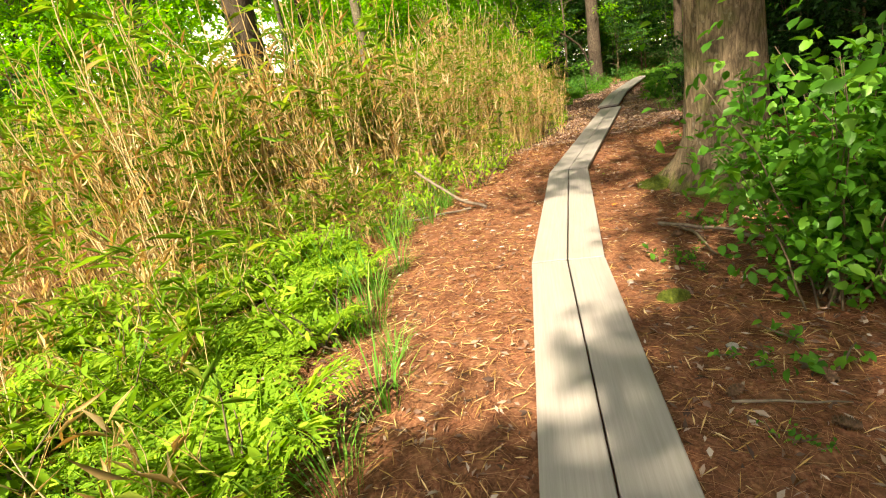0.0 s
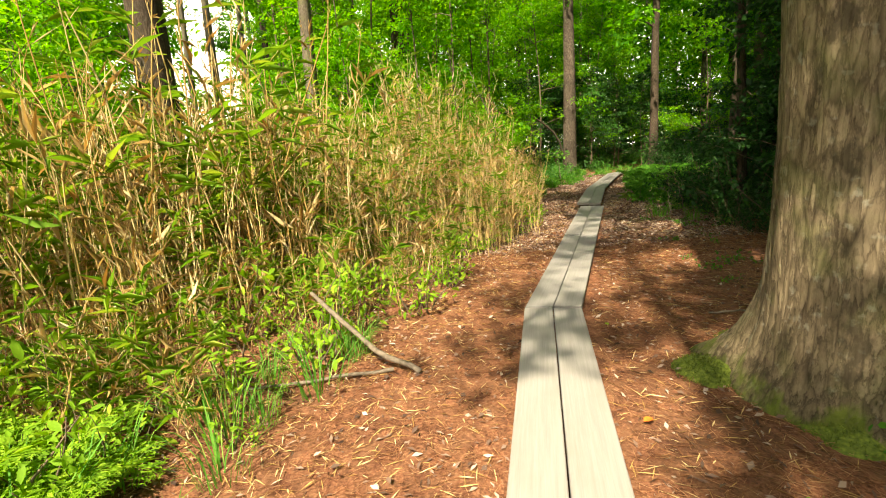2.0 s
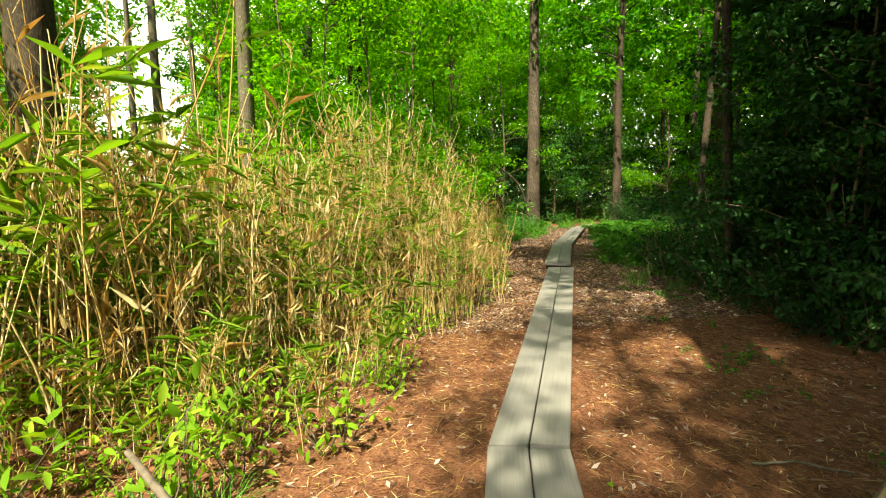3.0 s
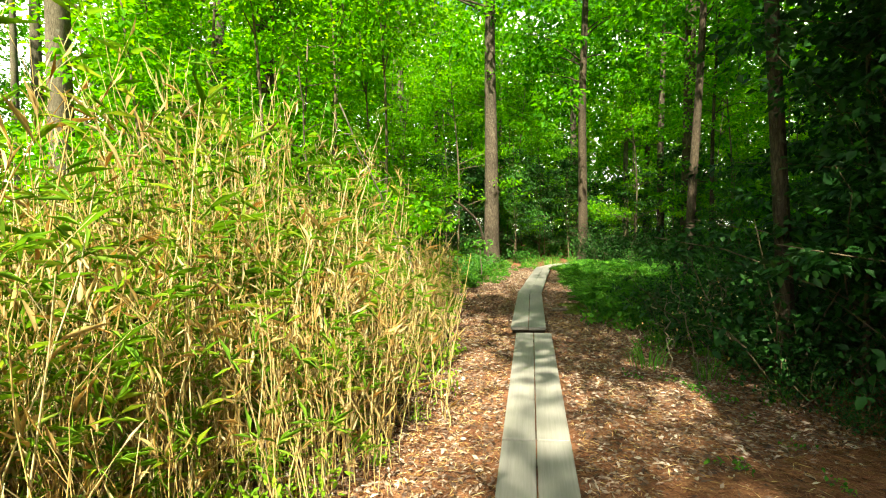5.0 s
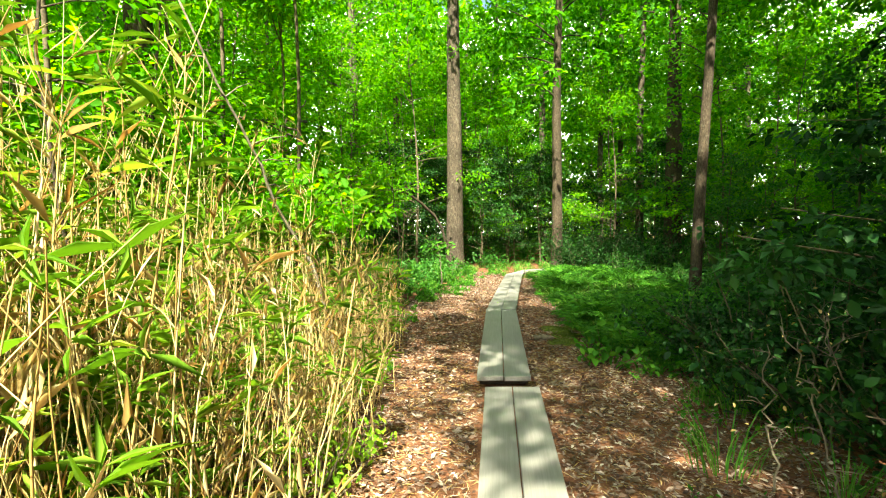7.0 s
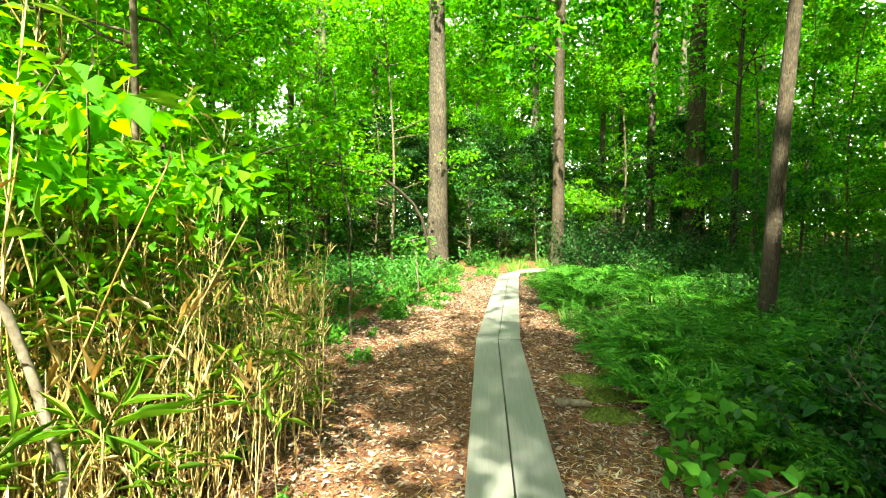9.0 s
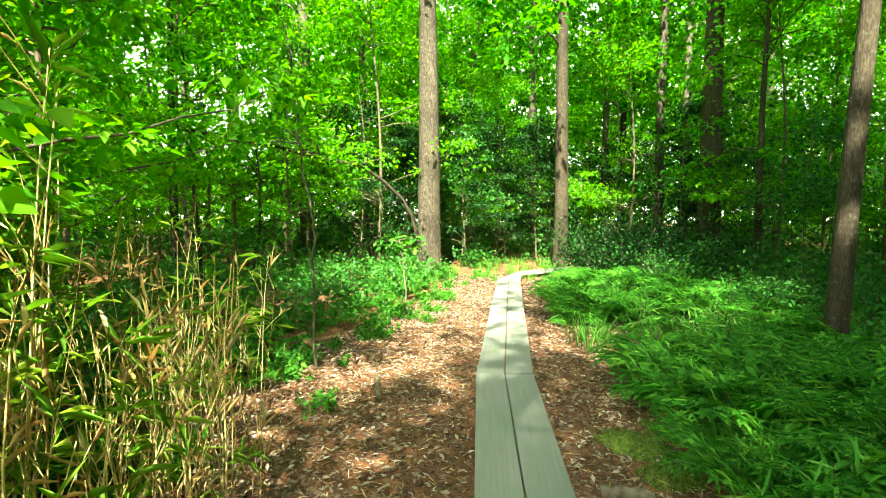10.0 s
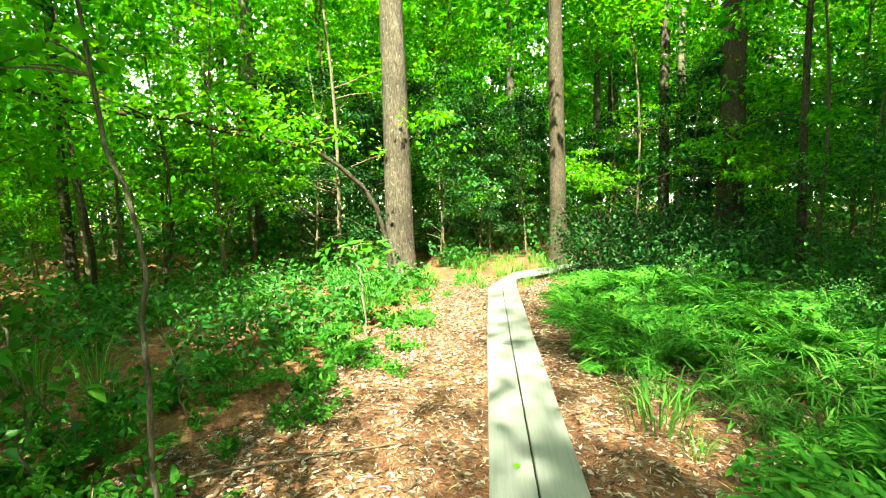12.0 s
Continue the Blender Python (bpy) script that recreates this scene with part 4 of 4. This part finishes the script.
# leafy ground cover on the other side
sow([shrub("ground_cover", 270 + i, SHADED_FERN, 0.32, 0.5, 9, 0.08, 22, "low leafy green ground-cover plant", "ground cover", "ground cover", True, 0.5) for i in range(4)],
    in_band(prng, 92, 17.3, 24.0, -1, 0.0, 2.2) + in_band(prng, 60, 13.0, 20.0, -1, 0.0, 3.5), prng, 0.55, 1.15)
sow([fern(255 + i, SHADED_FERN, 6, 0.55, "mid-green shade fern with feathery fronds") for i in range(2)], in_band(prng, 40, 15.0, 24.0, -1, 0.8, 6.0), prng, 0.7, 1.3)
sow([grass_tuft(268, 50, 0.5), grass_tuft(269, 60, 0.6)], in_band(prng, 46, 15.0, 24.0, -1, 1.0, 7.0), prng, 0.7, 1.4)

# ---- undergrowth and far woods ----


def undergrowth():
    rng = np.random.default_rng(301)
    g = Geo()
    n = 0
    while n < 1000:
        x, y = rng.uniform(-18, 34), rng.uniform(4, 46)
        lx, rx = left_x(y), right_x(y)
        if y < 25.5 and lx - (2.2 if y < 14 else 1.0) < x < rx + 2.0:
            continue
        if y < 14 and x < lx and x > lx - 5:
            continue
        if y < 7 and x > rx:
            continue
        far = y > 27 or x > 18 or x < -6
        r = rng.uniform(0.6, 1.2) if far else rng.uniform(0.35, 0.8)
        spray(g, rng, np.array([x, y, rng.uniform(0.1, 0.9 if far else 0.5)]), r, 80, 0.20 if far else 0.12, 0.7)
        n += 1
    for side, y0, y1, d0, d1, m in ((-1, 15.0, 27.0, 1.2, 8.0, 230), (1, 14.0, 27.0, 3.0, 10.0, 200)):
        for _ in range(m):
            y = rng.uniform(y0, y1)
            d = rng.uniform(d0, d1)
            x = left_x(y) - d if side < 0 else right_x(y) + d
            spray(g, rng, np.array([x, y, rng.uniform(0.1, 0.45)]), rng.uniform(0.3, 0.6), 70, 0.10, 0.6)
    # Shrub green, darker than the crowns, stands in for shade on the floor
    tagged(new("undergrowth", g.mesh("undergrowth", SHRUB)), "dense low green undergrowth covering the wood floor", "undergrowth", kind="stuff")


def middle_leaves():
    """Leafy branches of the trees across the middle distance."""
    rng = np.random.default_rng(305)
    g = Geo()
    for _ in range(1250):
        x, y = rng.uniform(11, 46), rng.uniform(14, 48)
        if (y < 26 and x < 17) or (y < 20 and x < 24):
            continue
        spray(g, rng, np.array([x, y, rng.uniform(2.5, 17.0)]), rng.uniform(0.7, 1.4), 70, 0.17, 0.45)
    left = Geo()
    for _ in range(330):
        x, y = rng.uniform(-9, 12), rng.uniform(25, 46)
        if -1.1 - 0.075 * y < x + 0.33 * y - 1.7 < 0.5 + 0.05 * y:
            continue
        spray(left, rng, np.array([x, y, rng.uniform(2.0, 13.0)]), rng.uniform(0.7, 1.4), 70, 0.17, 0.45)
    # Left branches carry the lightened leaf colour, right ones the darkened
    tagged(new("leafy_branches", left.mesh("leafy_branches", SUNLIT_CROWN)), "layered green branches beyond the cane, leaf colour lightened as if sunlit", "foliage", kind="stuff")
    tagged(new("leafy_branches", g.mesh("leafy_branches", DARKENED_CROWN)), "layered leafy green branches in the middle distance", "foliage", kind="stuff")


middle_leaves()


def far_woods():
    rng = np.random.default_rng(302)
    g = Geo()
    for i in range(2300):
        a = rng.uniform(-math.pi, math.pi)
        d = rng.uniform(34, 62)
        x, y = 6 + d * math.sin(a), 10 + d * math.cos(a)
        if abs(a) > 1.9 and rng.uniform() < 0.6:
            continue
        if -0.58 < a < -0.36 and rng.uniform() < 0.96:
            continue
        spray(g, rng, np.array([x, y, abs(rng.normal()) * 6.5]), rng.uniform(1.2, 2.4), 46, 0.62, 0.6)
    for i in range(800):
        a, d = rng.uniform(0.05, 1.45), rng.uniform(36, 60)
        spray(g, rng, np.array([6 + d * math.sin(a), 10 + d * math.cos(a), rng.uniform(4.0, 25.0)]), rng.uniform(1.4, 2.6), 46, 0.62, 0.6)
    # Lightened leaf colour gives the distant wood its sunny brightness
    tagged(new("far_woods", g.mesh("far_woods", SUNLIT_CROWN)), "distant leafy green wood closing the view", "woods", kind="stuff")


undergrowth()
far_woods()

# ---- fallen litter ----


def litter():
    rng = np.random.default_rng(303)
    for name, mat, n, ln, wd, tilt, label in (("needle_litter", NEEDLE, 90000, (0.06, 0.15), (0.0012, 0.002), 0.18, "fallen reddish pine needles on the path"),
                                              ("leaf_litter", LITTER, 130000, (0.015, 0.068), (0.16, 0.5), 0.6, "fallen brown and grey leaves on the path"),
                                              ("straw_litter", STRAW, 16000, (0.04, 0.15), (0.003, 0.008), 0.22, "bleached cane straw strewn on the ground")):
        y = rng.uniform(-0.5, 24.0, n)
        if name == "leaf_litter":
            y = np.concatenate([rng.uniform(-0.5, 11.0, 12000), rng.uniform(9.0, 24.0, n - 12000)])
        elif name == "needle_litter":
            y = np.concatenate([rng.uniform(-0.5, 10.0, n * 7 // 10), rng.uniform(8.0, 24.0, n - n * 7 // 10)])
        if name == "straw_litter":
            y = np.concatenate([rng.uniform(0.8, 14.0, n * 3 // 4), rng.uniform(9.0, 22.5, n - n * 3 // 4)])
        lx = np.interp(y, [q[0] for q in LEFT_EDGE], [q[1] for q in LEFT_EDGE])
        rx = np.interp(y, [q[0] for q in RIGHT_EDGE], [q[1] for q in RIGHT_EDGE])
        if name == "straw_litter":
            u = rng.uniform(0, 1, n)
            x = np.where((u < 0.6) & (y < 13), lx + rng.normal(-0.7, 0.9, n), rng.uniform(lx, rx + 0.3))
        else:
            x = rng.uniform(lx - 1.0, rx + 1.2)
        z = np.array([ground_z(a, b) for a, b in zip(x, y)]) + rng.uniform(0.002, 0.02, n)
        on = np.ones(n, bool)
        for l0, r0, l1, r1, _ in STRETCHES:
            d = np.array(l1) - np.array(l0)
            L = np.linalg.norm(d)
            d = d / L
            s = (x - l0[0]) * d[0] + (y - l0[1]) * d[1]
            t = (x - l0[0]) * d[1] - (y - l0[1]) * d[0]
            on &= ~((s > -0.05) & (s < L + 0.05) & (t > -0.02) & (t < 0.54))
        pos = np.stack([x, y, z], 1)[on]
        k = len(pos)
        a = rng.uniform(0, 2 * math.pi, k)
        way = np.stack([np.cos(a), np.sin(a), rng.normal(size=k) * tilt * 0.4], 1)
        nrm = np.array([0, 0, 1.0]) + rng.normal(size=(k, 3)) * tilt
        lens = rng.uniform(*ln, k)
        g = Geo()
        g.leaves(pos, way, nrm, lens, lens * rng.uniform(*wd, k) if name == "leaf_litter" else rng.uniform(*wd, k), 0.2, 0.04)
        tagged(new(name, g.mesh(name, mat)), label, "litter", kind="stuff")


litter()

# ---- single things along the walk ----


def stick(name, pts, r0, r1, mat, label, category="stick", sides=7):
    p = np.array(pts, float)
    k = 9
    s = np.linspace(0, len(p) - 1, k)
    q = np.stack([np.interp(s, np.arange(len(p)), p[:, c]) for c in range(3)], 1)
    rng = np.random.default_rng(int(abs(p[0][0] * 1000)) + k)
    q[1:-1] += rng.normal(size=(k - 2, 3)) * min(r0 * 0.45, 0.006)
    g = Geo()
    g.tube(q, np.linspace(r0, r1, k) * rng.uniform(0.85, 1.15, k), sides)
    return tagged(new(name, g.mesh(name, mat)), label, category)


def leafy_stem(name, pts, r0, r1, mat, leafm, label, sprays, leaf=0.1, per=26, rad=0.3, start=0.3, seed=1, category="sapling"):
    """A bent slim stem with sprays of leaves along it."""
    rng = np.random.default_rng(seed)
    t = thing(name, label, category)
    p = np.array(pts, float)
    k = 14
    s = np.linspace(0, len(p) - 1, k)
    q = np.stack([np.interp(s, np.arange(len(p)), p[:, c]) for c in range(3)], 1)
    q[1:-1] += rng.normal(size=(k - 2, 3)) * 0.02
    g, lf = Geo(), Geo()
    g.tube(q, np.linspace(r0, r1, k), 7)
    for i in range(sprays):
        f = rng.uniform(start, 1.0)
        b = np.array([np.interp(f * (k - 1), np.arange(k), q[:, c]) for c in range(3)])
        d = rng.normal(size=3) * np.array([1, 1, 0.35]) + [0, 0, 0.25]
        d /= np.linalg.norm(d)
        e = b + d * rng.uniform(0.4, 1.2) * rad
        g.tube(np.array([b, (b + e) / 2 + [0, 0, 0.02], e]), (r1 * 0.9, r1 * 0.7, r1 * 0.4), 4, False)
        spray(lf, rng, e, rad, per, leaf, 0.3, True)
    part("stem", g, mat, t)
    if sprays:
        part("foliage", lf, leafm, t, kind="stuff")
    return t


def pine_cone(x, y, turn):
    t = thing("pine_cone", "small brown open pine cone lying on needles", "pine cone", "pine cones")
    core, sc = Geo(), Geo()
    L, R = 0.085, 0.026
    s = np.linspace(0, 1, 7)
    core.tube(np.stack([L * (s - 0.5), 0 * s, 0 * s], 1), R * 0.62 * np.sin(math.pi * (0.12 + 0.86 * s)) + 0.002, 8)
    n = 70
    i = np.arange(n)
    f, a = i / n, i * 2.39996
    rr = R * np.sin(math.pi * (0.12 + 0.84 * f)) * 0.6
    b = np.stack([L * (f - 0.5), rr * np.cos(a), rr * np.sin(a)], 1)
    out = np.stack([0.45 + 0 * a, np.cos(a), np.sin(a)], 1)
    sc.leaves(b, out, np.stack([np.ones(n), 0 * a, 0 * a], 1), 0.015, 0.013, 0.3, 0.1)
    part("core", core, CONE, t)
    part("scales", sc, CONE, t, kind="stuff")
    t.matrix_basis = placed(x, y, ground_z(x, y) + 0.026, turn)


def moss_patch(x, y, rx, ry, h, seed, turn=0.0, label="low mound of yellow-green moss beside the boardwalk"):
    n, rings = 28, 7
    vs, fs = [(0, 0, h)], []
    for r in range(1, rings + 1):
        for k in range(n):
            a = 2 * math.pi * k / n
            q = r / rings
            wob = 1 + 0.28 * noise.noise(Vector((math.cos(a) * 1.6, math.sin(a) * 1.6, seed)))
            px, py = math.cos(a) * rx * q * wob, math.sin(a) * ry * q * wob
            pz = h * (1 - q * q) + 0.018 * noise.noise(Vector((px * 14, py * 14, seed))) * (1 - 0.6 * q) + (-0.03 if r == rings else 0)
            vs.append((px, py, pz))
    for k in range(n):
        fs.append([0, 1 + k, 1 + (k + 1) % n])
    for r in range(rings - 1):
        for k in range(n):
            a, b = 1 + r * n + k, 1 + r * n + (k + 1) % n
            fs.append([a, a + n, b + n, b])
    g = Geo()
    g.v.append(np.array(vs, float))
    g.f = fs
    g.n = len(vs)
    rng = np.random.default_rng(seed)
    m = 1100
    q, a = np.sqrt(rng.uniform(0, 0.92, m)), rng.uniform(0, 6.28, m)
    pos = np.stack([np.cos(a) * rx * q, np.sin(a) * ry * q, h * (1 - q * q) + 0.002], 1)
    g.leaves(pos, rng.normal(size=(m, 3)) * 0.6 + [0, 0, 1], rng.normal(size=(m, 3)), rng.uniform(0.010, 0.032, m), 0.006)
    ob = tagged(new("moss_patch", g.mesh("moss_patch", MOSS)), label, "moss")
    ob.matrix_basis = placed(x, y, ground_z(x, y), turn)


def stone(x, y, size, seed):
    bm = bmesh.new()
    bmesh.ops.create_icosphere(bm, subdivisions=2, radius=1.0)
    for v in bm.verts:
        v.co *= 1 + 0.25 * noise.noise(v.co * 1.3 + Vector((seed, 0, 0)))
        v.co.z *= 0.5
    me = bpy.data.meshes.new("stone")
    bm.to_mesh(me)
    bm.free()
    me.materials.append(STONE)
    ob = tagged(new("stone", me), "small pale stone lying among needles", "stone")
    ob.matrix_basis = placed(x, y, ground_z(x, y) + size * 0.3, seed * 40, size)


stick("dead_branch", [(0.60, 5.50, 0.02), (0.30, 5.66, 0.14), (-0.16, 5.97, 0.52)], 0.021, 0.016, DEADWOOD, "grey dead branch propped up beside the path", "branch")
stick("dead_branch", [(0.42, 5.56, 0.03), (-0.1, 5.50, 0.04), (-0.75, 5.42, 0.05)], 0.014, 0.008, DEADWOOD, "grey dead branch lying in straw beside the path", "branch")
stick("fallen_stick", [(1.94, 3.75, 0.03), (1.95, 3.45, 0.04), (1.86, 3.05, 0.02)], 0.014, 0.008, TWIG, "dark fallen stick on pine needles")
stick("fallen_stick", [(1.84, 3.84, 0.03), (2.1, 3.45, 0.05), (2.35, 3.0, 0.03)], 0.016, 0.009, DEADWOOD, "weathered fallen stick on pine needles")
stick("fallen_stick", [(1.06, 1.63, 0.02), (1.25, 1.56, 0.03), (1.46, 1.50, 0.02)], 0.007, 0.004, DEADWOOD, "pale thin fallen stick on pine needles")
stick("fallen_stick", [(3.12, 6.05, 0.02), (3.35, 5.98, 0.04), (3.62, 5.84, 0.02)], 0.010, 0.006, DEADWOOD, "pale thin fallen stick near the broad tree")
stick("fallen_stick", [(5.15, 18.2, 0.03), (5.9, 18.1, 0.03), (6.55, 18.0, 0.02)], 0.008, 0.004, DEADWOOD, "long thin fallen stick on leaf litter")
stick("wood_chunk", [(6.38, 14.80, 0.03), (6.48, 14.76, 0.035), (6.62, 14.66, 0.03)], 0.035, 0.028, DEADWOOD, "short pale piece of wood beside moss", "log", 10)
stick("wood_chunk", [(5.70, 17.15, 0.03), (5.64, 16.9, 0.035), (5.58, 16.62, 0.03)], 0.024, 0.018, TWIG, "short weathered piece of wood in leaf litter", "log", 10)
for k, (x, y, a) in enumerate(((1.11, 1.69, 20), (1.50, 1.66, 80), (1.35, 1.40, 140), (-0.43, 2.22, 60), (6.44, 17.48, 30), (6.99, 18.16, 110), (6.49, 17.52, 75), (1.84, 3.55, 10))):
    pine_cone(x, y, a)
moss_patch(7.0, 15.2, 0.22, 0.30, 0.05, 1, 25)
moss_patch(6.9, 14.8, 0.16, 0.22, 0.05, 11, 70)
moss_patch(6.66, 14.45, 0.16, 0.24, 0.05, 2, 60)
moss_patch(7.35, 15.25, 0.15, 0.18, 0.05, 3)
moss_patch(1.32, 2.60, 0.10, 0.07, 0.03, 4, 0, "small cushion of green moss on pine needles")
moss_patch(2.50, 5.10, 0.30, 0.24, 0.06, 5, 20, "mossy mound at the foot of the broad tree")
moss_patch(2.74, 4.30, 0.30, 0.20, 0.06, 6, -30, "mossy mound at the foot of the broad tree")
moss_patch(2.97, 5.42, 0.30, 0.22, 0.06, 7, 60, "mossy mound at the foot of the broad tree")
for k, (x, y, r) in enumerate(((1.19, 2.91, 0.022), (1.30, 2.0, 0.03), (6.9, 16.0, 0.02), (2.0, 2.55, 0.025))):
    stone(x, y, r, k + 1)

leafy_stem("leaning_cane", [(3.55, 13.25, -0.02), (3.34, 13.49, 1.07), (2.94, 13.31, 1.93), (2.73, 13.2, 2.38), (2.30, 13.06, 3.3)], 0.020, 0.008, DEADWOOD, CROWN,
           "pale leaning dead stem with a few leafy shoots in the cane", 8, 0.05, 16, 0.3, 0.45, 5)
leafy_stem("thin_sapling", [(1.94, 12.3, -0.02), (1.93, 11.9, 0.8), (1.95, 11.75, 1.53), (1.86, 11.93, 2.73), (1.8, 12.0, 3.4)], 0.014, 0.006, BARK_DARK, CROWN,
           "thin dark sapling standing in the cane thicket", 8, 0.08, 20, 0.3, 0.6, 6)
leafy_stem("arching_branch", [(8.9, 24.8, -0.02), (8.7, 24.8, 1.45), (8.2, 24.75, 2.15), (7.36, 24.62, 2.74), (6.04, 24.27, 2.96), (5.03, 23.97, 3.11), (3.97, 23.64, 3.17), (3.1, 23.23, 3.33), (2.2, 22.9, 3.4)],
           0.055, 0.024, BARK_DARK, SUNLIT_CROWN, "dark slender trunk arching far over the undergrowth", 44, 0.12, 34, 0.72, 0.4, 7)
leafy_stem("young_sapling", [(5.21, 17.71, -0.02), (5.20, 17.71, 1.02), (5.18, 17.71, 1.58), (5.09, 17.69, 2.1), (5.05, 17.69, 2.6), (4.95, 17.7, 3.4)], 0.016, 0.008, BARK_GREY, CROWN,
           "slim pale young sapling beside the path", 12, 0.08, 20, 0.35, 0.6, 8)
leafy_stem("young_sapling", [(7.15, 20.77, -0.02), (7.11, 20.78, 0.69), (7.03, 20.8, 1.15)], 0.016, 0.007, DEADWOOD, SHADED_FERN,
           "knee-high pale-stemmed sapling with a tuft of leaves", 7, 0.13, 9, 0.22, 0.8, 9)
leafy_stem("young_sapling", [(4.47, 18.5, -0.02), (4.45, 18.5, 0.5), (4.4, 18.52, 0.95), (4.36, 18.5, 1.3)], 0.011, 0.005, DEADWOOD, SHADED_FERN,
           "slim sapling with a few large pale green leaves", 6, 0.13, 4, 0.16, 0.35, 14)
leafy_stem("young_sapling", [(4.62, 18.42, -0.02), (4.6, 18.44, 0.45), (4.5, 18.4, 0.85)], 0.008, 0.004, DEADWOOD, SHADED_FERN,
           "slim sapling with a few large pale green leaves", 5, 0.12, 4, 0.14, 0.35, 15)
twig_rng = random.Random(64)
for x, y in ((5.67, 10.86), (5.84, 10.6), (6.25, 10.9), (6.9, 11.5), (7.0, 10.85), (6.5, 11.2), (6.06, 21.3), (5.5, 20.6), (6.3, 20.9), (4.9, 20.0), (5.2, 19.4)):
    dx, dy = twig_rng.uniform(-0.25, 0.25), twig_rng.uniform(-0.2, 0.2)
    hh = twig_rng.uniform(0.7, 1.15)
    leafy_stem("dry_twig", [(x, y, -0.02), (x + 0.3 * dx, y + 0.3 * dy, 0.45 * hh), (x + dx, y + dy, hh)], 0.008, 0.0035, DEADWOOD, STRAW_LEAF,
               "thin bare dry twig standing among ferns", 9, 0.03, 2, 0.26, 0.25, twig_rng.randrange(900), "twig")
leafy_stem("thin_sapling", [(3.6, 24.9, -0.02), (3.55, 24.9, 1.5), (3.45, 24.8, 3.0), (3.4, 24.7, 5.0)], 0.045, 0.02, BARK_DARK, CROWN, "thin dark tree stem in the shade", 14, 0.12, 30, 0.5, 0.5, 10)
leafy_stem("thin_sapling", [(4.6, 24.2, -0.02), (4.75, 24.2, 0.8), (4.9, 24.1, 1.6), (4.8, 24.0, 3.0)], 0.04, 0.02, BARK_DARK, CROWN, "crooked thin dark tree stem in the shade", 10, 0.12, 30, 0.5, 0.5, 11)


def fallen_leaf(x, y, z, size, mat, label, turn):
    g = Geo()
    g.leaves([(0, 0, 0)], [(1, 0, 0.05)], [(0, 0, 1)], size, size * 0.7, 0.12, 0.05, True)
    ob = tagged(new("fallen_leaf", g.mesh("fallen_leaf", mat)), label, "leaf")
    ob.matrix_basis = placed(x, y, z, turn)


fallen_leaf(6.99, 17.19, 0.140, 0.06, FERN, "small yellow-green leaf lying on a plank", 40)
fallen_leaf(2.2, 6.0, 0.02, 0.05, FERN, "small yellow leaf lying on needles", 100)
fallen_leaf(1.81, 4.63, 0.025, 0.07, ORANGE, "small bright orange leaf lying on pine needles", 200)
